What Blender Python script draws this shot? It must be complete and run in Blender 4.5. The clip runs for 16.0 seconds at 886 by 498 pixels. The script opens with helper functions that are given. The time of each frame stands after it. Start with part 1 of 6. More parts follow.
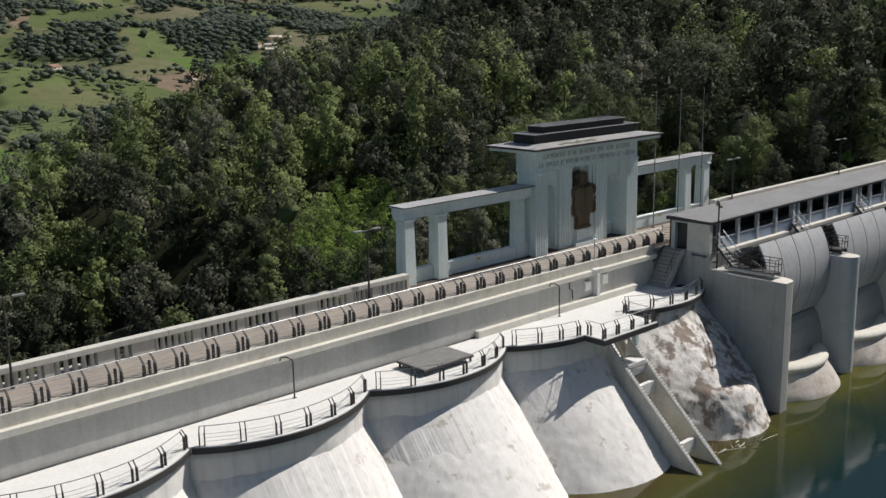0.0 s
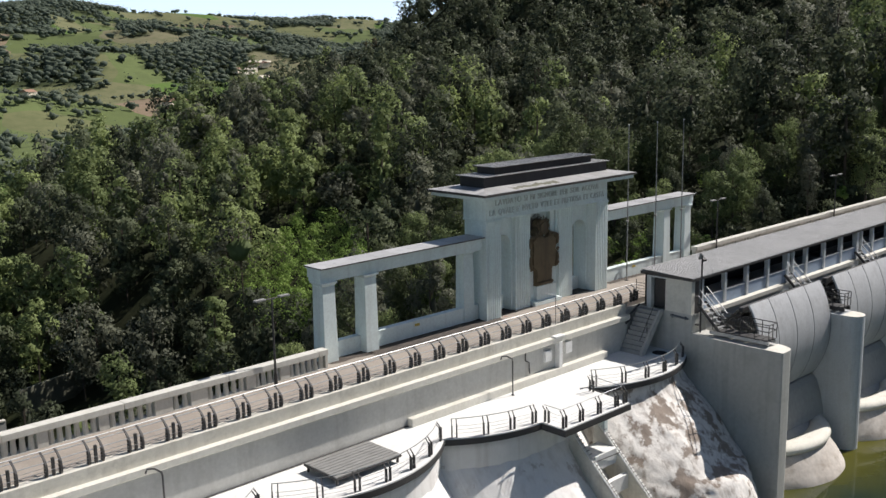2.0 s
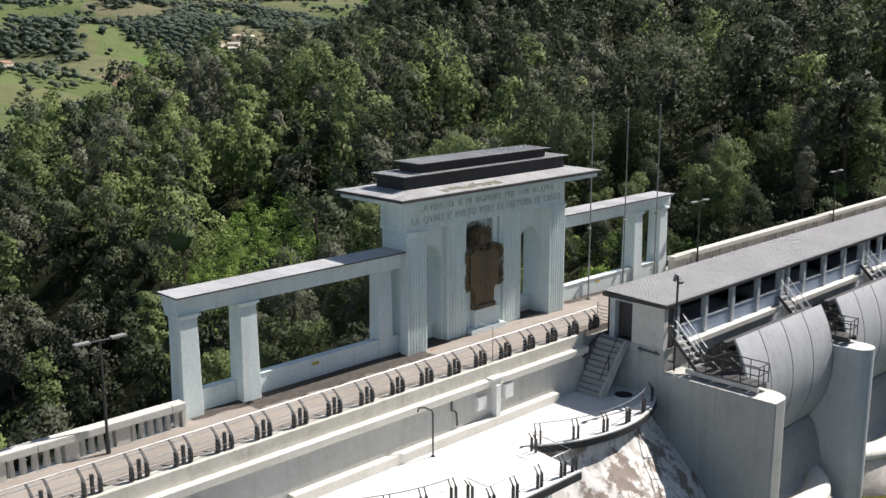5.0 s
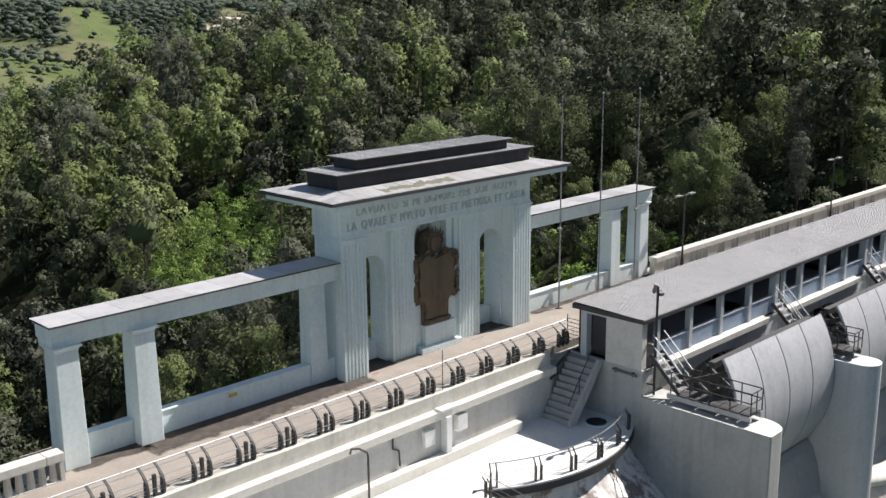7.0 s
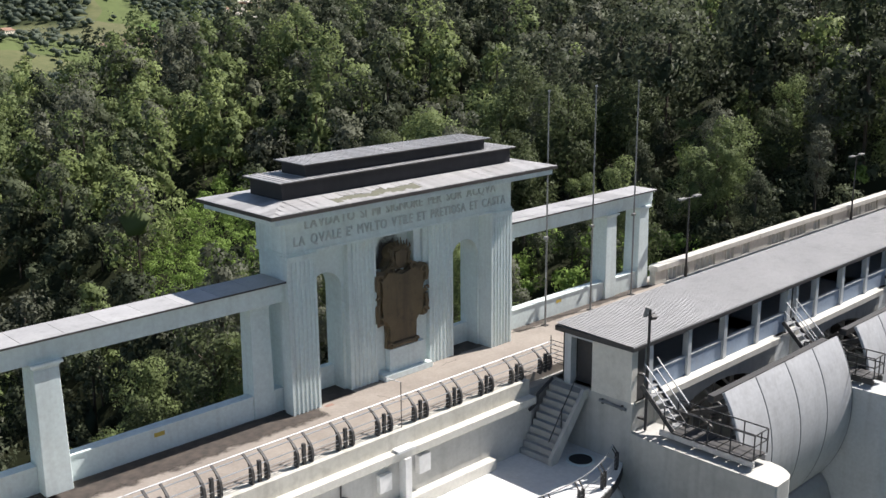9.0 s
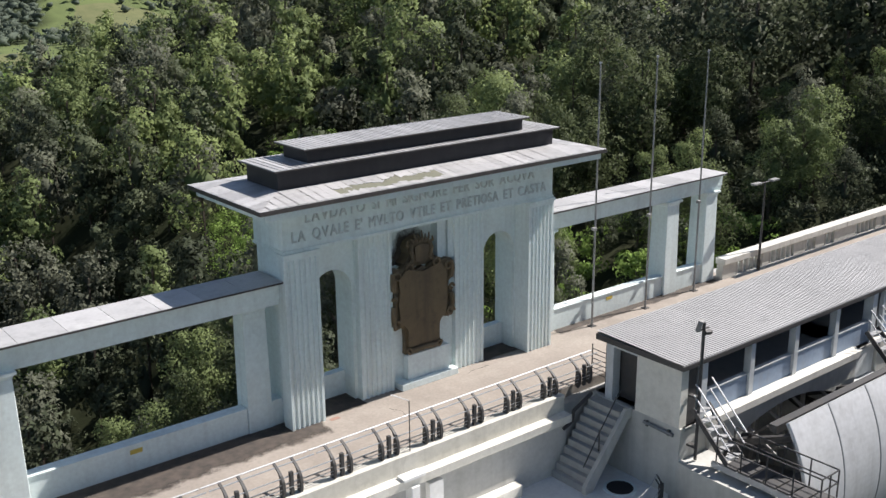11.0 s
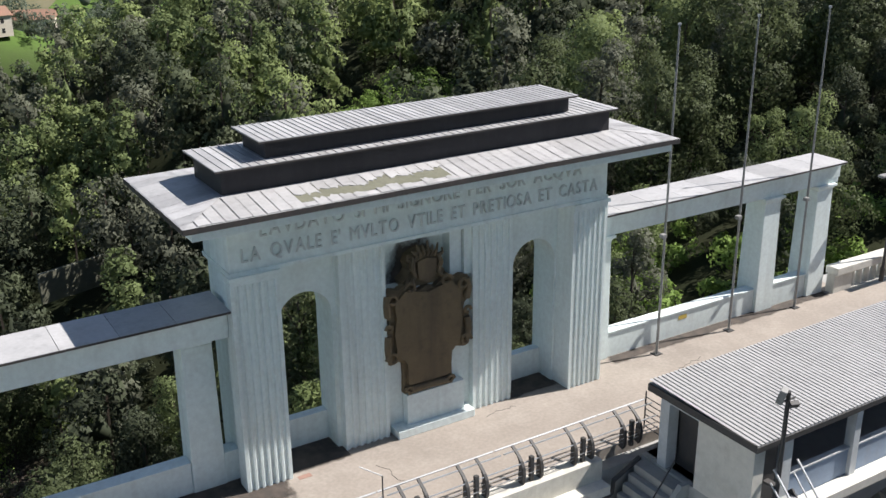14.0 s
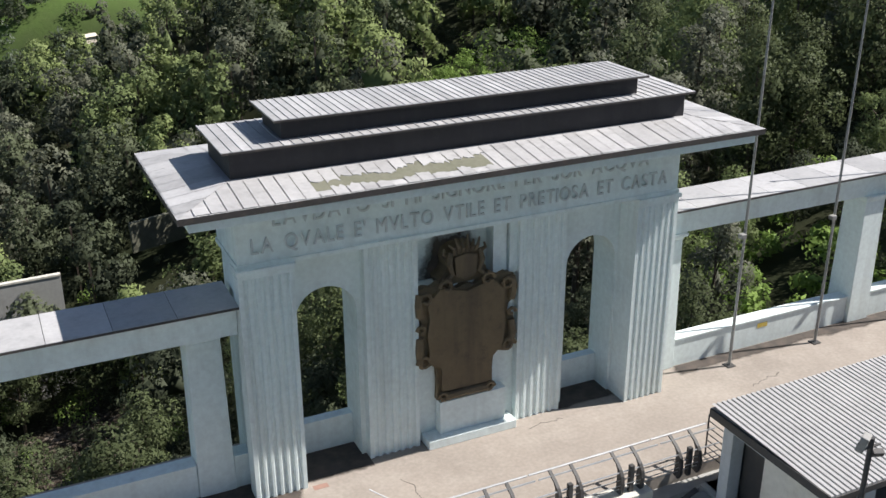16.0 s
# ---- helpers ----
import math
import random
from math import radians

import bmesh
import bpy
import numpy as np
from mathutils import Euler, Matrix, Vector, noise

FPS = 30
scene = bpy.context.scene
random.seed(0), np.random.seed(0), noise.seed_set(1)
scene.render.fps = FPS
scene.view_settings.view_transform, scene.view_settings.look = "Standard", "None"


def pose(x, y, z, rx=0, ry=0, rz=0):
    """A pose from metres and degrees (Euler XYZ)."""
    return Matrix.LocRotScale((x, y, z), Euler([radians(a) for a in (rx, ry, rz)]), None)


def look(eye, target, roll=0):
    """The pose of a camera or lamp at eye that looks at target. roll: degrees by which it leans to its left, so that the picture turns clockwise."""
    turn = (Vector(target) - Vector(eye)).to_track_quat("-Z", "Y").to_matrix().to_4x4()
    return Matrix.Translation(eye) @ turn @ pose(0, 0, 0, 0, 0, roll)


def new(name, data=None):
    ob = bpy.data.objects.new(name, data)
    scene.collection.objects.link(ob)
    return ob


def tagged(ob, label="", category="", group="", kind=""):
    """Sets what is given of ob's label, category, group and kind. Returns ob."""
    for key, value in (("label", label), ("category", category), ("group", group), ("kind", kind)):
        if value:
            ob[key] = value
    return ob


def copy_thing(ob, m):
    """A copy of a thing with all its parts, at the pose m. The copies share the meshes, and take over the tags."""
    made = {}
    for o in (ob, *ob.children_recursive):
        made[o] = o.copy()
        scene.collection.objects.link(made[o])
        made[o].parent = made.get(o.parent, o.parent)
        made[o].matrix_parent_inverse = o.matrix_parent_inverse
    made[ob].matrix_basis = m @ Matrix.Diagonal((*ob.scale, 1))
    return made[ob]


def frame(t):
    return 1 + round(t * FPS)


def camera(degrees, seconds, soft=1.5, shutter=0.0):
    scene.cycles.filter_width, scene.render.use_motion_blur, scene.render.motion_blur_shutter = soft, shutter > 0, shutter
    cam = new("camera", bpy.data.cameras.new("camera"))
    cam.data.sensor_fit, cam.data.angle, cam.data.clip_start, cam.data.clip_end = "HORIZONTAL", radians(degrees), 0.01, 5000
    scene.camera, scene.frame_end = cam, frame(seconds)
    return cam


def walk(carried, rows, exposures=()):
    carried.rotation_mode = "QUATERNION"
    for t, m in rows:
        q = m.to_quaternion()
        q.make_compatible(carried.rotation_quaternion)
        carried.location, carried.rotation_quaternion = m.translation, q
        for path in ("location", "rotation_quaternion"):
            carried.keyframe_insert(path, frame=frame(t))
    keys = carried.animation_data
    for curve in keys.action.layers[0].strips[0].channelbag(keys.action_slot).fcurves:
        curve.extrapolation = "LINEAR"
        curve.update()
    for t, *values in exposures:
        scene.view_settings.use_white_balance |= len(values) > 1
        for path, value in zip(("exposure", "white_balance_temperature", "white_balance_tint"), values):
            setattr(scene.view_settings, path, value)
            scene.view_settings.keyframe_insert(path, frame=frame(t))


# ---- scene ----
cam = camera(47.4, 16.0)
PATH = [
    (0, (0.615, 0.131, 17.158), (1.938, 1.569, 16.732), -1.1),
    (0.5, (3.131, 2.013, 17.107), (4.464, 3.449, 16.707), -1.0),
    (1, (5.815, 3.835, 17.076), (7.157, 5.266, 16.687), -1.0),
    (1.5, (8.415, 5.354, 17.127), (9.762, 6.78, 16.735), -1.1),
    (2, (11.194, 6.846, 16.995), (12.548, 8.268, 16.615), -1.1),
    (2.5, (13.62, 8.122, 16.884), (14.976, 9.543, 16.508), -0.9),
    (3, (15.912, 9.339, 16.77), (17.266, 10.753, 16.362), -0.8),
    (3.5, (17.977, 10.457, 16.703), (19.338, 11.859, 16.279), -0.6),
    (4, (19.985, 11.627, 16.656), (21.347, 13.029, 16.232), -0.4),
    (4.2, (20.623, 12.034, 16.636), (21.985, 13.437, 16.215), -0.2),
    (6.5, (28.157, 16.76, 15.973), (29.536, 18.14, 15.531), -0.4),
    (7, (29.805, 17.452, 15.998), (31.179, 18.831, 15.542), -0.5),
    (7.5, (31.135, 18.007, 15.881), (32.511, 19.384, 15.425), -0.6),
    (8, (32.666, 18.549, 15.943), (34.041, 19.925, 15.478), -0.6),
    (8.5, (33.997, 19.044, 15.991), (35.359, 20.429, 15.517), -0.6),
    (9, (35.389, 19.764, 16.022), (36.729, 21.167, 15.535), -0.5),
    (9.2, (35.91, 19.981, 16.038), (37.234, 21.397, 15.548), -0.5),
    (11.5, (42.107, 22.855, 16.192), (43.269, 24.371, 15.601), -0.7),
    (12, (43.473, 23.69, 16.087), (44.603, 25.224, 15.478), -0.8),
    (12.5, (44.803, 24.578, 16.075), (45.905, 26.124, 15.445), -0.6),
    (13, (46.233, 25.436, 16.143), (47.298, 26.997, 15.488), -0.7),
    (13.5, (47.501, 26.259, 16.109), (48.523, 27.84, 15.435), -0.8),
    (14, (48.816, 27.123, 16.151), (49.79, 28.725, 15.455), -0.6),
    (14.5, (49.908, 27.745, 16.118), (50.834, 29.369, 15.406), -0.7),
    (15, (50.819, 28.376, 16.138), (51.699, 30.013, 15.4), -0.5),
    (15.5, (51.372, 28.833, 16.004), (52.207, 30.489, 15.254), -0.4),
    (16, (51.841, 29.199, 15.961), (52.627, 30.868, 15.188), -0.2),
]
walk(cam, [(t, look(eye, target, roll)) for t, eye, target, roll in PATH],
     [(0.0, -0.14, 6560, 11), (1.0, -0.06, 6550, 11), (2.5, 0.35, 6520, 12), (3.5, 0.47, 6500, 12), (7.0, 0.59, 6480, 13), (12.0, 0.68, 6420, 13), (16.0, 0.66, 6420, 12)])

# ---- world, sun ----
SUN_AZ = math.atan2(0.978, -0.208)
SUN_EL = radians(48.5)
world = bpy.data.worlds.new("world")
scene.world = world
world.use_nodes = True
wn = world.node_tree.nodes
sky = wn.new("ShaderNodeTexSky")
sky.sky_type = "NISHITA"
sky.sun_disc = False
sky.sun_elevation = SUN_EL
sky.sun_rotation = SUN_AZ
sky.air_density, sky.dust_density, sky.ozone_density = 1.0, 0.8, 1.6
wn["Background"].inputs["Strength"].default_value = 0.048
# summer haze whitens the sky towards the horizon
ray = wn.new("ShaderNodeTexCoord")
up = wn.new("ShaderNodeSeparateXYZ")
haze = wn.new("ShaderNodeMapRange")
haze.inputs["From Min"].default_value, haze.inputs["From Max"].default_value = 0.02, 0.24
haze.inputs["To Min"].default_value, haze.inputs["To Max"].default_value = 0.9, 0.0
veil = wn.new("ShaderNodeMix")
veil.data_type = "RGBA"
veil.inputs[7].default_value = (17.5, 22.5, 28.5, 1)
world.node_tree.links.new(ray.outputs["Generated"], up.inputs[0])
world.node_tree.links.new(up.outputs["Z"], haze.inputs["Value"])
world.node_tree.links.new(haze.outputs["Result"], veil.inputs[0])
world.node_tree.links.new(sky.outputs[0], veil.inputs[6])
world.node_tree.links.new(veil.outputs[2], wn["Background"].inputs["Color"])
sun_data = bpy.data.lights.new("sun", "SUN")
sun_data.energy, sun_data.angle, sun_data.color = 5.0, radians(0.5), (1.0, 0.95, 0.885)
sun = new("sun", sun_data)
sun.matrix_world = look((0.978 * 60, -0.208 * 60, math.tan(SUN_EL) * 60), (0, 0, 0))


# ---- materials ----
def nodes_of(name):
    m = bpy.data.materials.new(name)
    m.use_nodes = True
    t = m.node_tree
    return m, t, t.nodes, t.links, t.nodes["Principled BSDF"]


def rgb(c):
    return (c[0], c[1], c[2], 1.0)


def noise_node(t, scale, detail=4.0, stretch=None, rough=0.55):
    geo = t.nodes.new("ShaderNodeNewGeometry")
    n = t.nodes.new("ShaderNodeTexNoise")
    n.inputs["Scale"].default_value = scale
    n.inputs["Detail"].default_value = detail
    n.inputs["Roughness"].default_value = rough
    src = geo.outputs["Position"]
    if stretch:
        mp = t.nodes.new("ShaderNodeMapping")
        mp.inputs["Scale"].default_value = stretch
        t.links.new(src, mp.inputs["Vector"])
        src = mp.outputs["Vector"]
    t.links.new(src, n.inputs["Vector"])
    return n.outputs["Fac"]


def ramp(t, fac, lo, hi):
    r = t.nodes.new("ShaderNodeMapRange")
    r.inputs["From Min"].default_value = lo
    r.inputs["From Max"].default_value = hi
    t.links.new(fac, r.inputs["Value"])
    return r.outputs["Result"]


def mix(t, fac, a, b):
    n = t.nodes.new("ShaderNodeMix")
    n.data_type = "RGBA"
    if isinstance(fac, float):
        n.inputs["Factor"].default_value = fac
    else:
        t.links.new(fac, n.inputs["Factor"])
    for sock, v in ((n.inputs["A"], a), (n.inputs["B"], b)):
        if isinstance(v, tuple):
            sock.default_value = rgb(v)
        else:
            t.links.new(v, sock)
    return n.outputs["Result"]


def times(t, a, b):
    n = t.nodes.new("ShaderNodeMath")
    n.operation = "MULTIPLY"
    t.links.new(a, n.inputs[0])
    if isinstance(b, float):
        n.inputs[1].default_value = b
    else:
        t.links.new(b, n.inputs[1])
    return n.outputs[0]


def bump(t, bsdf, fac, strength, distance):
    b = t.nodes.new("ShaderNodeBump")
    b.inputs["Strength"].default_value = strength
    b.inputs["Distance"].default_value = distance
    t.links.new(fac, b.inputs["Height"])
    t.links.new(b.outputs["Normal"], bsdf.inputs["Normal"])


def surface(name, base, tint, stain, rough=0.8, coarse=0.35, fine=6.0, stain_amount=0.6, streaks=0.0,
            bump_strength=0.3, bump_size=0.01, metal=0.0, spread=0.0, edge=(0.52, 0.74), grain_amount=0.2):
    """A weathered surface: two scales of tone, stains with a shape of their own, vertical runs, fine relief."""
    m, t, n, l, b = nodes_of(name)
    big = noise_node(t, coarse, 6.0)
    small = noise_node(t, fine, 5.0)
    col = mix(t, ramp(t, big, 0.3, 0.7), base, tint)
    spots = noise_node(t, coarse * 3.1, 8.0, None, 0.65)
    col = mix(t, times(t, ramp(t, spots, edge[0], edge[1]), stain_amount), col, stain)
    if streaks:
        runs = noise_node(t, 1.0, 5.0, (2.2, 2.2, 0.16))
        col = mix(t, times(t, ramp(t, runs, 0.5, 0.72), streaks), col, stain)
    grain = n.new("ShaderNodeMix")
    grain.data_type, grain.blend_type = "RGBA", "MULTIPLY"
    grain.inputs["Factor"].default_value = grain_amount
    l.new(col, grain.inputs["A"])
    l.new(ramp(t, small, 0.1, 0.75), grain.inputs["B"])
    col = grain.outputs["Result"]
    if spread:
        info = n.new("ShaderNodeObjectInfo")
        hsv = n.new("ShaderNodeHueSaturation")
        l.new(ramp_to(t, info.outputs["Random"], 1.0 - spread, 1.0 + spread), hsv.inputs["Value"])
        l.new(col, hsv.inputs["Color"])
        col = hsv.outputs["Color"]
    l.new(col, b.inputs["Base Color"])
    b.inputs["Roughness"].default_value = rough
    b.inputs["Metallic"].default_value = metal
    bump(t, b, small, bump_strength, bump_size)
    return m


def ramp_to(t, fac, lo, hi):
    r = t.nodes.new("ShaderNodeMapRange")
    r.inputs["To Min"].default_value = lo
    r.inputs["To Max"].default_value = hi
    t.links.new(fac, r.inputs["Value"])
    return r.outputs["Result"]


WHITE = surface("white_painted_concrete", (0.8, 0.89, 0.875), (0.74, 0.835, 0.825), (0.47, 0.5, 0.48), 0.8, 0.3, 7.0, 0.22, 0.28, 0.15)
DULL = surface("dull_white_paint", (0.62, 0.65, 0.66), (0.56, 0.59, 0.6), (0.38, 0.38, 0.37), 0.8, 0.3, 7.0, 0.3, 0.35, 0.15)
CREST = surface("greyed_painted_concrete", (0.58, 0.58, 0.55), (0.5, 0.5, 0.475), (0.36, 0.35, 0.32), 0.85, 0.3, 6.0, 0.35, 0.4, 0.15)
DECK = surface("white_coated_deck", (0.83, 0.83, 0.81), (0.77, 0.77, 0.75), (0.6, 0.59, 0.56), 0.7, 0.4, 5.0, 0.35)
CONCRETE = surface("grey_concrete", (0.42, 0.42, 0.4), (0.35, 0.355, 0.34), (0.22, 0.215, 0.195), 0.85, 0.16, 3.0, 0.35, 0.16, 0.15)
PIER = surface("weathered_pier_concrete", (0.55, 0.55, 0.515), (0.46, 0.465, 0.435), (0.27, 0.26, 0.235), 0.85, 0.18, 3.5, 0.4, 0.3, 0.2, 0.015)
# parapet panels: the bluish skylit shade on them is put into the base colour
PANEL = surface("blue_grey_panel_paint", (0.29, 0.365, 0.47), (0.25, 0.32, 0.42), (0.3, 0.32, 0.34), 0.8, 0.4, 6.0, 0.3, 0.3, 0.1)
KERB = surface("pale_concrete", (0.7, 0.68, 0.61), (0.6, 0.58, 0.51), (0.33, 0.31, 0.27), 0.9, 0.5, 5.0, 0.5, 0.3)
CREAM = surface("cream_balustrade_paint", (0.68, 0.67, 0.61), (0.61, 0.6, 0.55), (0.4, 0.38, 0.33), 0.85, 0.5, 7.0, 0.4, 0.3, 0.2)
ARCH = surface("limed_concrete", (0.86, 0.85, 0.83), (0.82, 0.8, 0.77), (0.42, 0.36, 0.3), 0.9, 0.2, 2.0, 0.6, 0.3, 0.35, 0.06, edge=(0.62, 0.66), grain_amount=0.12)
FLAKED = surface("flaking_concrete", (0.86, 0.84, 0.81), (0.8, 0.76, 0.71), (0.25, 0.195, 0.155), 0.95, 0.22, 2.2, 0.9, 0.75, 0.6, 0.07, edge=(0.505, 0.56), grain_amount=0.25)
SILL = surface("stained_sill_concrete", (0.66, 0.62, 0.57), (0.55, 0.5, 0.45), (0.3, 0.25, 0.2), 0.9, 0.25, 3.0, 0.5, 0.3, 0.4, 0.03, edge=(0.52, 0.66), grain_amount=0.3)
LEDGE = surface("cream_weathered_paint", (0.76, 0.74, 0.67), (0.68, 0.66, 0.59), (0.42, 0.39, 0.32), 0.85, 0.4, 6.0, 0.4, 0.0, 0.2)
ROAD = surface("worn_asphalt", (0.37, 0.325, 0.28), (0.29, 0.255, 0.22), (0.44, 0.395, 0.345), 0.9, 0.28, 9.0, 0.5, edge=(0.46, 0.7), grain_amount=0.3)
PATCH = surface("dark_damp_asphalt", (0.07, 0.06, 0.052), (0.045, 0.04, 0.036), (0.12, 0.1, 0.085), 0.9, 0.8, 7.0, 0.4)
LEAD = surface("dark_lead_sheet", (0.024, 0.023, 0.028), (0.017, 0.017, 0.021), (0.05, 0.048, 0.05), 0.7, 0.8, 6.0, 0.4, 0.3, 0.15)
SHEET = surface("grey_roof_sheet", (0.48, 0.48, 0.48), (0.4, 0.4, 0.405), (0.27, 0.27, 0.27), 0.5, 0.9, 8.0, 0.6, 0.0, 0.15, 0.005, 0.0, 0.14)
RUSTY = surface("dull_roof_edge", (0.065, 0.058, 0.055), (0.045, 0.042, 0.041), (0.15, 0.115, 0.09), 0.7, 1.4, 9.0, 0.5)
GAL = surface("grey_ribbed_sheet", (0.46, 0.46, 0.46), (0.4, 0.4, 0.4), (0.25, 0.25, 0.25), 0.5, 0.3, 6.0, 0.4, 0.0, 0.1, 0.004)
MORTAR_AND_SHADE = surface("bare_mortar", (0.2, 0.2, 0.15), (0.15, 0.155, 0.11), (0.1, 0.1, 0.08), 0.95, 1.5, 9.0, 0.5)
STEEL = surface("dark_painted_steel", (0.045, 0.045, 0.048), (0.06, 0.058, 0.055), (0.1, 0.075, 0.055), 0.6, 2.0, 12.0, 0.4)
ZINC = surface("galvanised_steel", (0.55, 0.56, 0.57), (0.45, 0.46, 0.47), (0.35, 0.34, 0.33), 0.45, 2.0, 12.0, 0.3, 0.0, 0.1, 0.003, 0.5)
POLE = surface("weathered_pole_steel", (0.3, 0.3, 0.29), (0.24, 0.24, 0.23), (0.18, 0.16, 0.14), 0.55, 2.0, 12.0, 0.3)
SEAM = surface("grey_seam", (0.2, 0.21, 0.22), (0.17, 0.18, 0.19), (0.12, 0.12, 0.12), 0.6, 1.0, 6.0, 0.3)
GATE = surface("grey_gate_plate", (0.58, 0.59, 0.6), (0.52, 0.53, 0.545), (0.34, 0.34, 0.34), 0.5, 0.35, 5.0, 0.4, 0.35, 0.1, 0.004, 0.1)
BRONZE = surface("brown_stone_relief", (0.19, 0.14, 0.078), (0.14, 0.104, 0.06), (0.05, 0.04, 0.032), 0.75, 0.9, 7.0, 0.6, 0.5, 0.6, 0.03)
LETTER = surface("greyed_letter_paint", (0.6, 0.65, 0.645), (0.52, 0.57, 0.565), (0.36, 0.38, 0.37), 0.85, 1.0, 9.0, 0.4)
# near-black colour that stands for the shade inside openings
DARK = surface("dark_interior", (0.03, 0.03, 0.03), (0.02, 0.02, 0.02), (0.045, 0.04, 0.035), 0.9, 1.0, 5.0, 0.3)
YELLOW = surface("yellow_paint", (0.62, 0.47, 0.08), (0.55, 0.42, 0.1), (0.4, 0.35, 0.2), 0.8, 3.0, 9.0, 0.3)
BRICK = surface("red_brick_patch", (0.34, 0.2, 0.155), (0.3, 0.2, 0.16), (0.3, 0.24, 0.2), 0.9, 3.0, 9.0, 0.6)
HOUSE = surface("cream_render", (0.72, 0.66, 0.55), (0.64, 0.58, 0.48), (0.5, 0.45, 0.38), 0.9, 0.2, 3.0, 0.3)
TILE = surface("terracotta_roof", (0.33, 0.19, 0.13), (0.28, 0.17, 0.12), (0.22, 0.15, 0.12), 0.9, 0.3, 3.0, 0.4)
BARK = surface("grey_bark", (0.11, 0.085, 0.065), (0.075, 0.06, 0.045), (0.16, 0.14, 0.12), 0.95, 1.5, 8.0, 0.5, 0.3, 0.8, 0.03)


def leaf_material(name, dark, light, pale):
    """Leaves: tone by clump, by leaf and by stand of trees, with light coming through."""
    m, t, n, l, b = nodes_of(name)
    geo = n.new("ShaderNodeNewGeometry")
    tree = n.new("ShaderNodeAttribute")
    tree.attribute_name = "tone"
    own = mix(t, geo.outputs["Random Per Island"], dark, light)
    c = mix(t, times(t, tree.outputs["Fac"], 0.9), own, pale)
    stand = noise_node(t, 0.17, 1.0)
    c = mix(t, times(t, ramp(t, stand, 0.45, 0.62), 0.35), c, pale)
    l.new(c, b.inputs["Base Color"])
    b.inputs["Roughness"].default_value = 0.6
    b.inputs["Specular IOR Level"].default_value = 0.1
    tr = n.new("ShaderNodeBsdfTranslucent")
    l.new(c, tr.inputs["Color"])
    mx = n.new("ShaderNodeMixShader")
    mx.inputs[0].default_value = 0.37
    l.new(b.outputs[0], mx.inputs[1])
    l.new(tr.outputs[0], mx.inputs[2])
    l.new(mx.outputs[0], n["Material Output"].inputs["Surface"])
    return m


NEAR_OAK = leaf_material("near_oak_leaves", (0.053, 0.068, 0.036), (0.085, 0.106, 0.051), (0.162, 0.2, 0.09))
# bluer than the near oak: a little distance haze is mixed into the colour
OAK = leaf_material("oak_leaves", (0.043, 0.053, 0.036), (0.068, 0.082, 0.052), (0.134, 0.159, 0.092))
ACACIA = leaf_material("robinia_leaves", (0.131, 0.171, 0.075), (0.167, 0.214, 0.092), (0.268, 0.328, 0.13))
GREYLEAF = leaf_material("grey_green_leaves", (0.102, 0.112, 0.083), (0.128, 0.139, 0.102), (0.2, 0.214, 0.151))
BUSH = leaf_material("bright_bush_leaves", (0.15, 0.235, 0.06), (0.21, 0.32, 0.08), (0.28, 0.4, 0.11))
# oak leaves darkened in colour to carry the shade of the right-hand slope
SHADE_OAK = leaf_material("shaded_oak_leaves", (0.029, 0.038, 0.025), (0.044, 0.056, 0.034), (0.08, 0.097, 0.054))
RUST = leaf_material("browned_leaves", (0.1, 0.085, 0.052), (0.125, 0.105, 0.065), (0.13, 0.125, 0.075))
# pale and bluish: the haze of distance is put into the leaf colour
HAZY_FARLEAF = leaf_material("far_wood_leaves", (0.108, 0.136, 0.106), (0.132, 0.163, 0.124), (0.172, 0.207, 0.146))


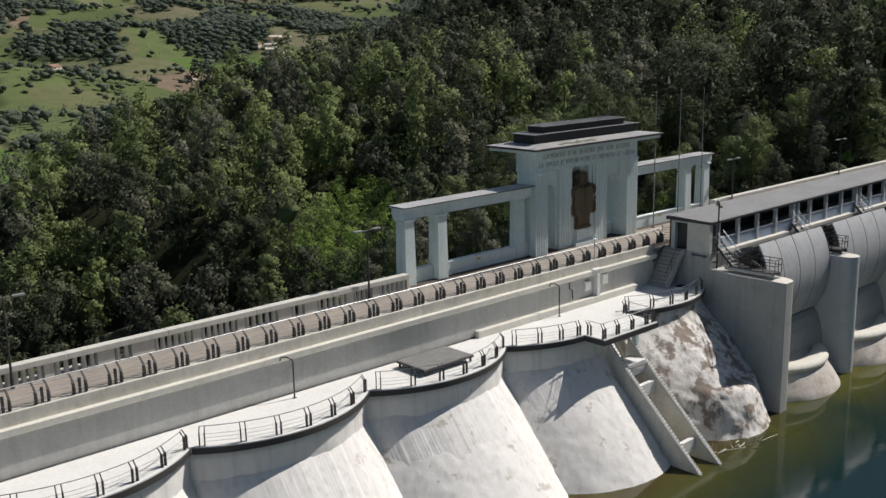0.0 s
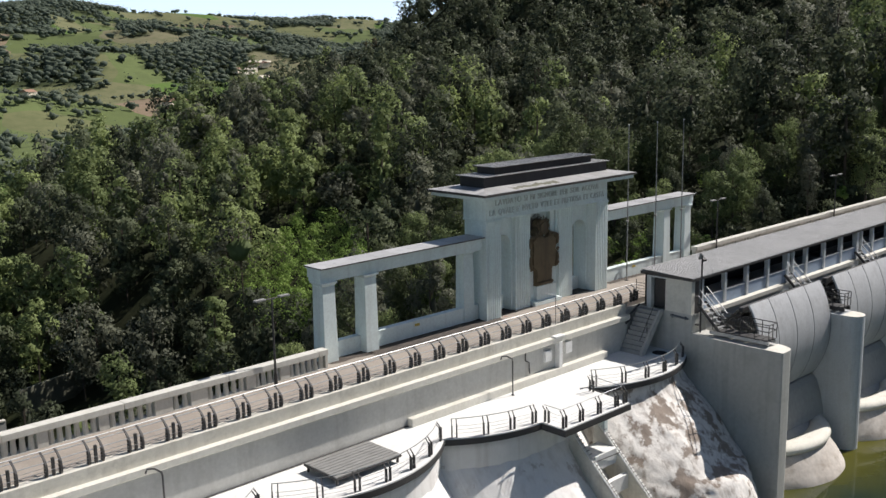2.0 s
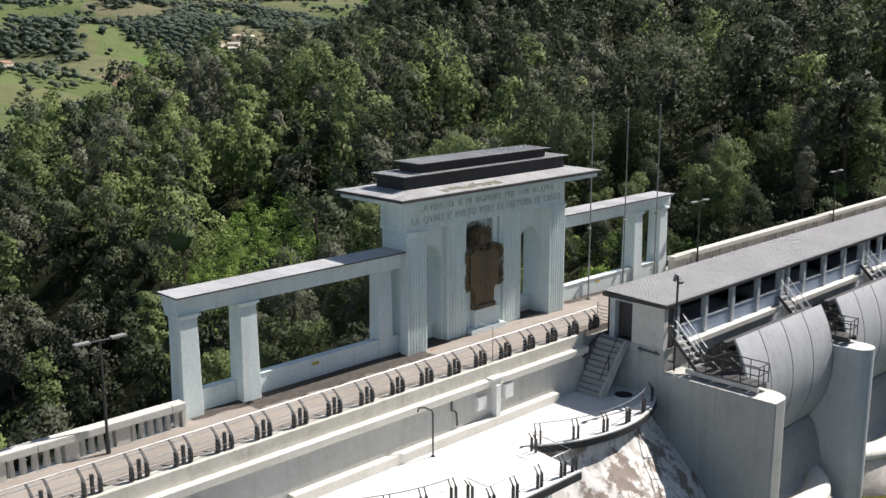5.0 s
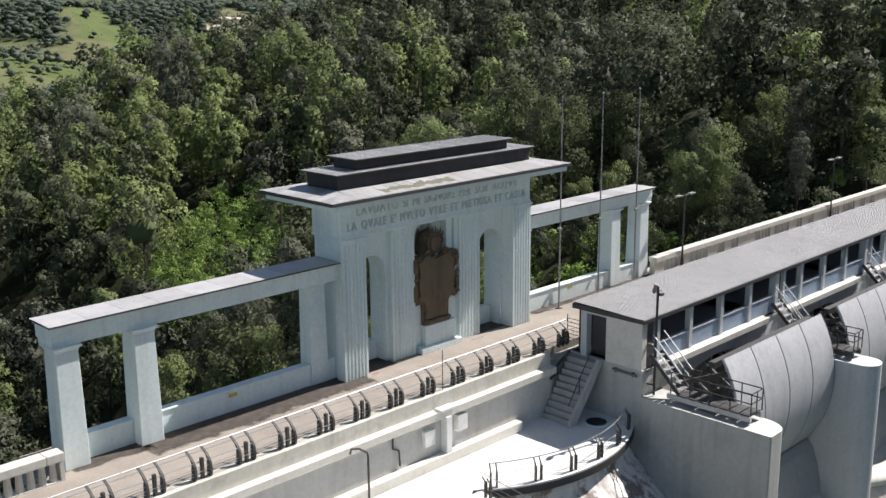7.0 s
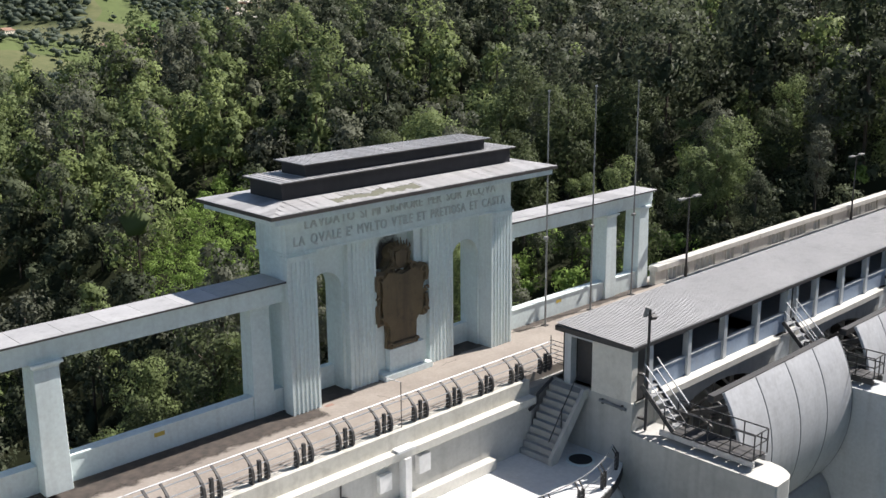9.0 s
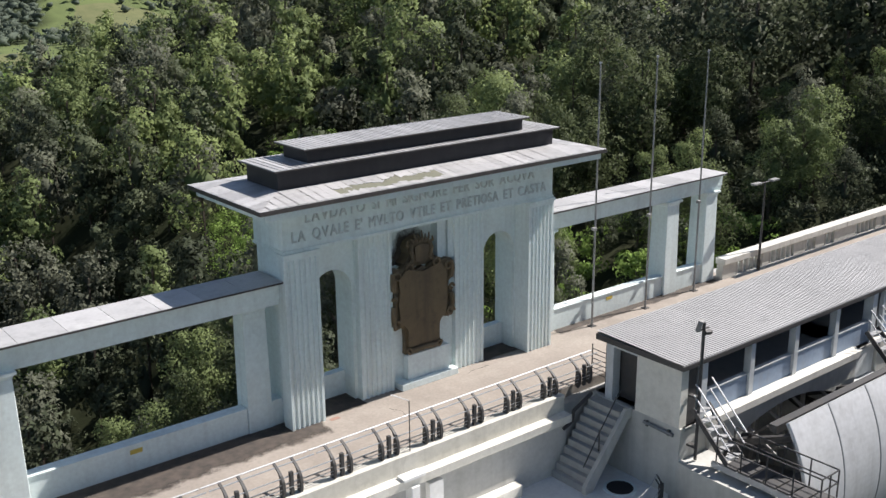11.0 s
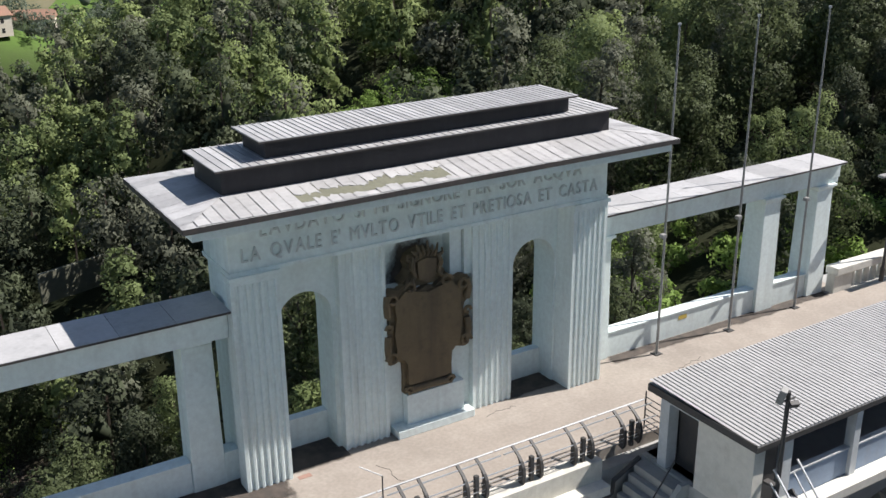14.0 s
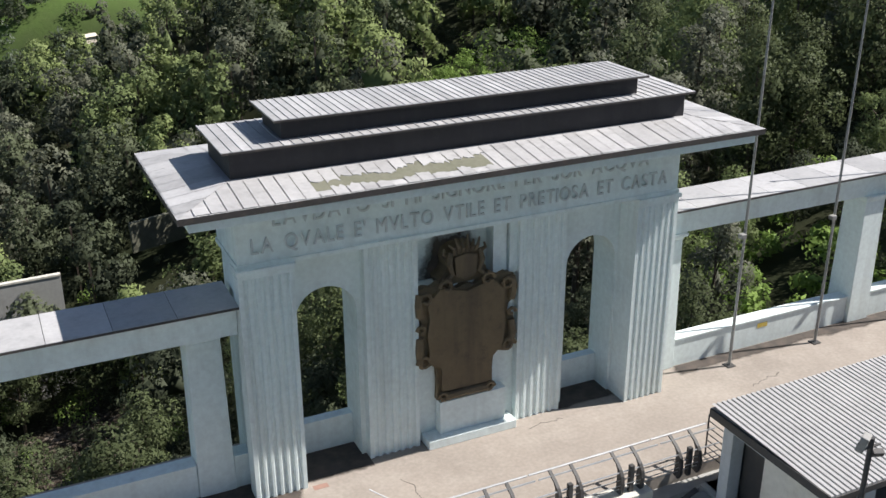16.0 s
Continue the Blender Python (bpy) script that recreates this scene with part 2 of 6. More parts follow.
def ground_material():
    """Woodland floor near by; farther out a patchwork of meadows, stubble and ploughed land."""
    m, t, n, l, b = nodes_of("land")
    geo = n.new("ShaderNodeNewGeometry")
    warp = n.new("ShaderNodeTexNoise")
    warp.inputs["Scale"].default_value = 0.004
    l.new(geo.outputs["Position"], warp.inputs["Vector"])
    add = n.new("ShaderNodeVectorMath")
    add.operation = "MULTIPLY_ADD"
    add.inputs[1].default_value = (160, 160, 0)
    l.new(warp.outputs["Color"], add.inputs[0])
    l.new(geo.outputs["Position"], add.inputs[2])
    mp = n.new("ShaderNodeMapping")
    mp.inputs["Scale"].default_value = (0.0075, 0.0048, 0.0)
    mp.inputs["Rotation"].default_value = (0, 0, 0.5)
    l.new(add.outputs[0], mp.inputs["Vector"])
    vor = n.new("ShaderNodeTexVoronoi")
    vor.inputs["Scale"].default_value = 1.0
    l.new(mp.outputs["Vector"], vor.inputs["Vector"])
    sep = n.new("ShaderNodeSeparateColor")
    l.new(vor.outputs["Color"], sep.inputs["Color"])
    cr = n.new("ShaderNodeValToRGB")
    cr.color_ramp.interpolation = "CONSTANT"
    e = cr.color_ramp.elements
    e[0].position, e[0].color = 0.0, (0.105, 0.135, 0.052, 1)
    e[1].position, e[1].color = 0.2, (0.15, 0.158, 0.078, 1)
    for p, c in ((0.36, (0.1, 0.17, 0.04, 1)), (0.5, (0.165, 0.167, 0.09, 1)), (0.66, (0.13, 0.165, 0.065, 1)),
                 (0.82, (0.185, 0.172, 0.108, 1)), (0.93, (0.24, 0.175, 0.13, 1))):
        el = e.new(p)
        el.color = c
    l.new(sep.outputs["Red"], cr.inputs["Fac"])
    rows = noise_node(t, 0.05, 9.0, None, 0.7)
    fields = mix(t, times(t, ramp(t, rows, 0.42, 0.68), 0.6), cr.outputs["Color"], (0.085, 0.108, 0.048))
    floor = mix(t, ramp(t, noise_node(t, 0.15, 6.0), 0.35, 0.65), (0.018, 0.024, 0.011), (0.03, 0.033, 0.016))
    spot = n.new("ShaderNodeVectorMath")
    spot.operation = "DISTANCE"
    spot.inputs[1].default_value = (55, 126, -43)
    l.new(geo.outputs["Position"], spot.inputs[0])
    soil = mix(t, ramp(t, noise_node(t, 1.6, 8.0, None, 0.7), 0.5, 0.62), (0.045, 0.036, 0.028), (0.2, 0.17, 0.14))
    floor = mix(t, ramp(t, spot.outputs["Value"], 11.0, 7.0), floor, soil)
    dist = n.new("ShaderNodeVectorMath")
    dist.operation = "DISTANCE"
    dist.inputs[1].default_value = (120, 60, -20)
    l.new(geo.outputs["Position"], dist.inputs[0])
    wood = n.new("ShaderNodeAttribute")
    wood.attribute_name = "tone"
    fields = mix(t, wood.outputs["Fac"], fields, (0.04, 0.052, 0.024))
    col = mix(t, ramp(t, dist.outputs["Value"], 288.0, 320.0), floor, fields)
    l.new(col, b.inputs["Base Color"])
    b.inputs["Roughness"].default_value = 0.95
    b.inputs["Specular IOR Level"].default_value = 0.1
    bump(t, b, noise_node(t, 0.6, 6.0), 0.6, 0.3)
    return m


LAND = ground_material()


def water_material():
    m, t, n, l, b = nodes_of("lake_water")
    silt = noise_node(t, 0.12, 4.0)
    geo = n.new("ShaderNodeNewGeometry")
    sep = n.new("ShaderNodeSeparateXYZ")
    l.new(geo.outputs["Position"], sep.inputs[0])
    shore = ramp(t, sep.outputs["Y"], 28.0, 36.5)
    col = mix(t, times(t, ramp(t, silt, 0.15, 0.55), shore), (0.006, 0.022, 0.022), (0.08, 0.077, 0.013))
    close = times(t, ramp(t, sep.outputs["Y"], 33.5, 37.5), ramp(t, sep.outputs["X"], 70.0, 62.0))
    col = mix(t, times(t, close, ramp(t, noise_node(t, 0.5, 5.0), 0.3, 0.6)), col, (0.058, 0.036, 0.02))
    l.new(col, b.inputs["Base Color"])
    b.inputs["Roughness"].default_value = 0.06
    b.inputs["IOR"].default_value = 1.33
    bump(t, b, noise_node(t, 1.4, 3.0), 0.12, 0.05)
    return m


WATER = water_material()


# ---- building helpers ----
def obj(name, bm, material, parent=None, label=""):
    me = bpy.data.meshes.new(name)
    bmesh.ops.recalc_face_normals(bm, faces=bm.faces)
    bm.to_mesh(me)
    bm.free()
    me.materials.append(material)
    ob = new(name, me)
    if parent is not None:
        ob.parent = parent
    if label:
        ob["label"] = label
    return ob


def part(name, bm, material, parent, label=""):
    return obj(name, bm, material, parent, label)


def share(ob, parent, x=0.0, y=0.0, z=0.0, rz=0.0):
    """One more piece on the mesh of ob."""
    o = new(ob.name.split(".")[0], ob.data)
    o.parent = parent
    o.matrix_basis = pose(x, y, z, 0, 0, rz)
    return o


def thing(name, label, category, group="", kind="", at=(0, 0, 0)):
    e = new(name)
    e.location = at
    return tagged(e, label, category, group, kind)


def box(bm, x0, x1, y0, y1, z0, z1, bevel=0.0):
    v = [bm.verts.new((x, y, z)) for x in (x0, x1) for y in (y0, y1) for z in (z0, z1)]
    fs = [bm.faces.new([v[i] for i in q]) for q in ((0, 1, 3, 2), (4, 6, 7, 5), (0, 4, 5, 1), (2, 3, 7, 6), (0, 2, 6, 4), (1, 5, 7, 3))]
    if bevel:
        es = {e for f in fs for e in f.edges}
        bmesh.ops.bevel(bm, geom=list(es), offset=bevel, segments=2, affect="EDGES", profile=0.6)
    return bm


def boxed(x0, x1, y0, y1, z0, z1, bevel=0.0):
    return box(bmesh.new(), x0, x1, y0, y1, z0, z1, bevel)


def extrude(bm, outline, along, a, b):
    """A prism: the outline lies in the two other axes, and runs from a to b along x, y or z."""
    def place(p, w):
        return {"x": (w, p[0], p[1]), "y": (p[0], w, p[1]), "z": (p[0], p[1], w)}[along]
    lo = [bm.verts.new(place(p, a)) for p in outline]
    hi = [bm.verts.new(place(p, b)) for p in outline]
    k = len(outline)
    for i in range(k):
        bm.faces.new((lo[i], lo[(i + 1) % k], hi[(i + 1) % k], hi[i]))
    bm.faces.new(lo)
    bm.faces.new(hi)
    return bm


def prism(outline, along, a, b):
    return extrude(bmesh.new(), outline, along, a, b)


def tube(bm, pts, r, sides=6, r_end=None):
    """A round bar along a line of points."""
    pts = [Vector(p) for p in pts]
    rings = []
    for i, p in enumerate(pts):
        d = (pts[min(i + 1, len(pts) - 1)] - pts[max(i - 1, 0)]).normalized()
        u = d.orthogonal().normalized() if i == 0 else (u - d * u.dot(d)).normalized()
        w = d.cross(u)
        k = i / max(1, len(pts) - 1)
        rr = r if r_end is None else r + (r_end - r) * k
        rings.append([bm.verts.new(p + (u * math.cos(q) + w * math.sin(q)) * rr) for q in (2 * math.pi * j / sides for j in range(sides))])
    for a, b in zip(rings, rings[1:]):
        for j in range(sides):
            bm.faces.new((a[j], a[(j + 1) % sides], b[(j + 1) % sides], b[j]))
    bm.faces.new(rings[0][::-1])
    bm.faces.new(rings[-1])
    return bm


def bar(pts, r, sides=6, r_end=None):
    return tube(bmesh.new(), pts, r, sides, r_end)


def beam(bm, p, q, w, h, up=(0, 0, 1)):
    """A rectangular bar from p to q."""
    p, q = Vector(p), Vector(q)
    d = (q - p).normalized()
    s = d.cross(Vector(up)).normalized() * w / 2
    t = s.cross(d).normalized() * h / 2
    v = [bm.verts.new(c + a * s + b * t) for c in (p, q) for a, b in ((-1, -1), (1, -1), (1, 1), (-1, 1))]
    for f in ((0, 1, 2, 3), (4, 5, 6, 7), (0, 1, 5, 4), (1, 2, 6, 5), (2, 3, 7, 6), (3, 0, 4, 7)):
        bm.faces.new([v[i] for i in f])
    return bm


def mesh_from(name, verts, quads, material, smooth=False, normals=None, tone=None):
    """One mesh object from arrays of vertices and of faces with equal corner counts."""
    me = bpy.data.meshes.new(name)
    verts = np.asarray(verts, np.float32)
    quads = np.asarray(quads, np.int32)
    me.vertices.add(len(verts))
    me.vertices.foreach_set("co", verts.ravel())
    me.loops.add(quads.size)
    me.loops.foreach_set("vertex_index", quads.ravel())
    me.polygons.add(len(quads))
    k = quads.shape[1]
    me.polygons.foreach_set("loop_start", np.arange(0, quads.size, k, dtype=np.int32))
    me.polygons.foreach_set("loop_total", np.full(len(quads), k, np.int32))
    if smooth:
        me.polygons.foreach_set("use_smooth", np.ones(len(quads), bool))
    me.update(calc_edges=True)
    if normals is not None:
        att = me.attributes.new("custom_normal", "FLOAT_VECTOR", "POINT")
        att.data.foreach_set("vector", np.asarray(normals, np.float32).ravel())
    if tone is not None:
        att = me.attributes.new("tone", "FLOAT", "POINT")
        att.data.foreach_set("value", np.asarray(tone, np.float32))
    me.materials.append(material)
    return new(name, me)

# ---- the dam ----
BAY, X0 = 11.4, 45.95          # spacing of the arches, one of their junctions
WALK_Z, WATER_Z = -3.04, -11.6
LEFT, RIGHT = -30.0, 140.0

tagged(obj("road", boxed(LEFT, RIGHT, 47.05, 50.9, -0.4, 0.0), ROAD), "worn pinkish-grey asphalt roadway along the dam crest", "road", kind="structure")
tagged(obj("road_terrace", boxed(43.2, 82.7, 50.9, 53.4, -0.4, -0.002), ROAD), "worn asphalt terrace under the monument", "terrace", kind="structure")
tagged(obj("kerb", boxed(LEFT, 66.0, 46.52, 47.05, -0.62, 0.06, 0.02), KERB), "pale worn concrete kerb along the road", "kerb", kind="structure")

prof = [(46.4, -0.62), (46.4, -1.02), (46.4, -3.4), (46.9, -20), (70, -48), (56, -30), (51.0, -3), (50.9, -0.4), (47.05, -0.4), (47.05, -0.62)]
tagged(obj("dam_wall", prism(prof, "x", LEFT, 66.0), CREST), "painted concrete dam crest wall with a projecting ledge", "dam", kind="structure")
prof = [(46.12, -0.6), (46.12, -0.9), (46.22, -0.98), (46.398, -1.02), (46.398, -0.63), (46.52, -0.62), (46.52, -0.6)]
tagged(obj("crest_ledge", prism(prof, "x", LEFT, 66.0), LEDGE), "cream-white weathered ledge along the crest wall", "ledge", kind="structure")
prof = [(46.6, -0.4), (46.6, -20), (70, -48), (56, -30), (53.4, -3), (53.4, -0.4)]
tagged(obj("dam_wall_right", prism(prof, "x", 66.0, RIGHT), CONCRETE), "grey concrete dam body behind the spillway", "dam", kind="structure")
tagged(obj("terrace_wall", boxed(43.2, 66.0, 50.9, 53.4, -8, -0.4), CONCRETE), "grey concrete terrace wall below the monument", "wall", kind="structure")
tagged(obj("wall_seal", boxed(LEFT, 45.9, 46.24, 46.398, WALK_Z - 0.1, WALK_Z + 0.02), STEEL), "dark tarred seal along the foot of the crest wall", "seal", kind="structure")
tagged(obj("foot_step", boxed(45.9, 63.4, 45.98, 46.4, -3.04, -2.56, 0.05), LEDGE), "white concrete plinth at the foot of the crest wall", "plinth", kind="structure")


def arch_edge(x, sag=2.15):
    """How far the scalloped upstream edge stands out at x."""
    s = ((x - X0) / BAY) % 1.0 * 2 - 1
    r = ((BAY / 2) ** 2 + sag ** 2) / (2 * sag)
    return math.sqrt(r * r - (s * BAY / 2) ** 2) - (r - sag)


def edge_y(x):
    return 43.55 - arch_edge(x)


def walkway():
    xs = [LEFT + 0.19 * i for i in range(int((67.6 - LEFT) / 0.19) + 1)] + [67.62]
    bm = bmesh.new()
    out = [(x, edge_y(x)) for x in xs]
    ring = [(LEFT, 46.4)] + out + [(67.62, 46.4)]
    lo = [bm.verts.new((x, y, WALK_Z - 0.28)) for x, y in ring]
    hi = [bm.verts.new((x, y, WALK_Z)) for x, y in ring]
    for i in range(len(out)):
        a, b = i, i + 1
        if i + 1 < len(out) + 1:
            bm.faces.new((lo[a], lo[b], hi[b], hi[a]))
    # deck as strips between edge and wall
    top = [bm.verts.new((x, 46.4, WALK_Z)) for x, _ in out]
    bot = [bm.verts.new((x, 46.4, WALK_Z - 0.28)) for x, _ in out]
    for i in range(len(out) - 1):
        bm.faces.new((hi[i + 1], hi[i + 2], top[i + 1], top[i]))
        bm.faces.new((lo[i + 1], bot[i], bot[i + 1], lo[i + 2]))
    bmesh.ops.remove_doubles(bm, verts=bm.verts, dist=0.001)
    return tagged(obj("walkway", bm, DECK), "bright white coated concrete walkway with a scalloped edge", "walkway", kind="structure")


walkway()


def fascia(k):
    """The dark steel edging of one scallop."""
    x0 = X0 + k * BAY + 0.03
    x1 = min(x0 + BAY - 0.06, 67.35)
    n = 40
    bm = bmesh.new()
    pts = [(x0 + (x1 - x0) * i / n) for i in range(n + 1)]
    rows = []
    for x in pts:
        y = edge_y(x)
        rows.append([bm.verts.new((x, y + dy, WALK_Z + dz)) for dy, dz in ((-0.05, -0.06), (-0.05, -0.38), (0.12, -0.38), (0.12, -0.06))])
    for a, b in zip(rows, rows[1:]):
        for j in range(4):
            bm.faces.new((a[j], a[(j + 1) % 4], b[(j + 1) % 4], b[j]))
    bm.faces.new(rows[0])
    bm.faces.new(rows[-1])
    return tagged(obj("walkway_edging", bm, STEEL), "dark steel edging along the scalloped walkway", "edging", kind="structure")


for k in range(-6, 2):
    fascia(k)


def barrel(k):
    """One inclined arch of the dam's upstream face."""
    xa, xb = X0 + k * BAY, min(X0 + (k + 1) * BAY, 67.65)
    n, zs = 60, [-3.3, -3.9, -4.4, -4.9, -5.1, -5.2, -5.3] + [-5.3 - 0.2 * j for j in range(1, 33)] + [-12.2, -13.5, -16]
    bm = bmesh.new()
    grid = []
    for z in zs:
        lean = max(0.0, -5.2 - z) * 0.88 if k != 1 else max(0.0, -4.1 - z) * 0.76
        row = []
        for i in range(n + 1):
            x = xa + (xb - xa) * i / n
            bulge = arch_edge(x) * (1.0 + 0.02 * max(0.0, -4 - z))
            rough = 0.09 * noise.noise((x * 0.6, z * 0.6, k * 3.1)) + 0.045 * noise.noise((x * 2.1, z * 2.6, k)) + 0.02 * noise.noise((x * 5, z * 6, k))
            rough += 0.05 * max(0.0, 1 - abs((z + 0.5 * noise.noise((x * 0.4, 0, k)) + 6.9) % 1.9 - 0.1) / 0.12) if z < -5.4 else 0.0
            toe = 0.0
            if k == 1:
                rough += 0.16 * noise.noise((x * 1.1, z * 1.3, 7.7)) + 0.07 * noise.noise((x * 4.1, z * 4.7, 2.2))
                rough -= 1.0 * math.sin(math.pi * max(0.0, min(1.0, (-4.3 - z) / 7.0)))
                toe = 0.9 * max(0.0, min(1.0, (-8.1 - z) * 2.0)) * max(0.0, 1 - ((x - 63.5) / 4.2) ** 2)
            row.append(bm.verts.new((x, 43.85 - lean - bulge - toe + rough, z)))
        grid.append(row)
    back = [[bm.verts.new((v.co.x, v.co.y + 1.2, v.co.z)) for v in row] for row in (grid[0], grid[-1])]
    for a, b in zip(grid, grid[1:]):
        for i in range(n):
            f = bm.faces.new((a[i], a[i + 1], b[i + 1], b[i]))
            f.smooth = True
    for i in range(n):
        bm.faces.new((grid[0][i], back[0][i], back[0][i + 1], grid[0][i + 1]))
        bm.faces.new((grid[-1][i], grid[-1][i + 1], back[1][i + 1], back[1][i]))
        bm.faces.new((back[0][i], back[1][i], back[1][i + 1], back[0][i + 1]))
    label = "weathered concrete arch with flaking brown-stained lime coat" if k == 1 else "inclined white-limed concrete arch of the dam"
    tagged(obj("dam_arch", bm, FLAKED if k == 1 else ARCH), label, "arch", kind="structure")


for k in range(-6, 2):
    barrel(k)


# the small platform with the inclined track below it
def spur():
    t = thing("intake_platform", "white concrete intake platform with an inclined twin track", "platform")
    ring = [(51.35, 41.6), (51.35, 39.75), (57.2, 39.75), (57.6, 43.3), (51.5, 43.3)]
    part("slab", prism(ring, "z", WALK_Z - 0.3, WALK_Z + 0.004), DECK, t, "white coated slab")
    bm = prism([(51.3, 39.69), (57.25, 39.69), (57.25, 39.74), (51.3, 39.74)], "z", WALK_Z - 0.4, WALK_Z - 0.05)
    box(bm, 51.29, 51.34, 39.74, 41.5, WALK_Z - 0.4, WALK_Z - 0.05)
    part("edging", bm, STEEL, t, "dark steel edging")
    # two solid walls slope down into the lake, twin rack rails on their tops
    for x in (54.2, 56.5):
        bm = prism([(41.6, -4.37), (33.4, -12.17), (34.6, -14.2), (41.9, -7.4)], "x", x - 0.16, x + 0.16)
        wall = part("sloping_wall", bm, KERB, t, "pale weathered sloping concrete wall")
        for dx in (-0.085, 0.085):
            bm = bmesh.new()
            beam(bm, (x + dx, 41.5, -4.41), (x + dx, 33.5, -12.02), 0.07, 0.08, (1, 0, 0))
            part("rail", bm, DECK, wall, "pale steel rail")
        tie = None
        for q in range(44):
            y = 41.3 - q * 0.176
            if tie is None:
                tie = part("tie", boxed(-0.13, 0.13, -0.025, 0.025, -0.02, 0.02), POLE, wall, "dark rail tie")
                tie.location = (x, y, -4.42 - q * 0.1675)
            else:
                share(tie, wall, x, y, -4.42 - q * 0.1675)
    for y, h in ((40.7, 0.7), (39.3, 0.16), (35.9, 0.16)):
        z = -5.02 - (40.92 - y) * 0.951
        part("cross_wall", boxed(54.36, 56.34, y - h, y + h, z - 1.25, z - 0.35, 0.02), DECK, t, "white cross wall between the sloping walls")
    part("bed", prism([(41.9, -6.2), (34.2, -13.5), (34.5, -14.2), (42.2, -7.4)], "x", 54.36, 56.34), CONCRETE, t, "grey concrete bed between the walls")
    part("tie_rod", bar([(54.2, 40.0, -5.86), (56.5, 39.9, -5.9)], 0.03, 5), STEEL, t, "dark tie rod")
    part("support_post", boxed(56.42, 56.72, 40.95, 41.3, -5.3, WALK_Z - 0.3), WHITE, t)


spur()

tagged(obj("water", boxed(-900, 900, -900, 43.5, -11.9, WATER_Z), WATER), "still dark green reservoir water with brown silt by the dam", "water", kind="structure")


def driftwood():
    """Sticks and bark afloat at the foot of the intake walls."""
    rs = random.Random(31)
    for k in range(34):
        u = rs.random()
        x, y = 56.9 + 5.2 * u + rs.uniform(-0.6, 0.6), 35.9 - 1.9 * u * rs.random() - rs.uniform(0.0, 1.1)
        a, size = rs.uniform(-0.5, 0.9), rs.choice((0.25, 0.35, 0.5, 0.9))
        bend = a + rs.uniform(-0.4, 0.4)
        pts = [(x, y, WATER_Z + 0.01), (x + size * math.cos(a), y + size * math.sin(a), WATER_Z + 0.012),
               (x + size * (math.cos(a) + math.cos(bend)), y + size * (math.sin(a) + math.sin(bend)), WATER_Z + 0.008)]
        tagged(obj("driftwood", bar(pts, rs.uniform(0.018, 0.04), 5), BARK if k % 3 else KERB),
               "pale bleached stick floating on the reservoir" if k % 3 == 0 else "dark wet stick floating on the reservoir", "driftwood", "floating sticks")


driftwood()

# ---- spillway: piers, sills, gates ----
PIERS = [68.3 + 11.7 * i for i in range(6)]


def pier(i, x):
    w, top = (0.86, -1.55) if i == 0 else (0.82, -1.7)
    bm = bmesh.new()
    if i == 0:
        nose = [(x - w, 35.8), (x - w + 0.06, 35.74), (x + 0.1, 35.76), (x + 0.4, 35.88), (x + 0.65, 36.15), (x + 0.8, 36.5), (x + w, 36.9)]
    else:
        nose = [(x + w * math.cos(a), 37.05 + w * math.sin(a)) for a in [math.pi + math.pi * j / 12 for j in range(13)]]
    left = x - w if i else 67.6
    extrude(bm, nose + [(x + w, 46.6), (left, 46.6), (left, 42.4), (x - w, 41.7)], "z", -14, top)
    box(bm, left, x + w, 42.35, 46.6, top, -0.3)
    cap = nose + [(x + w, 37.0 + 0.45 * (i > 0)), (x - w, 37.0 + 0.45 * (i > 0))]
    tagged(obj("pier_cap", prism(cap, "z", top + 0.002, top + 0.015), LEDGE), "pale cream cap on the nose of a spillway pier", "cap", "pier caps", "structure")
    tagged(obj("spillway_pier", bm, DULL if i else PIER), "tall smooth grey concrete spillway pier standing in the water", "pier", "spillway piers", "structure")


for i, x in enumerate(PIERS):
    pier(i, x)


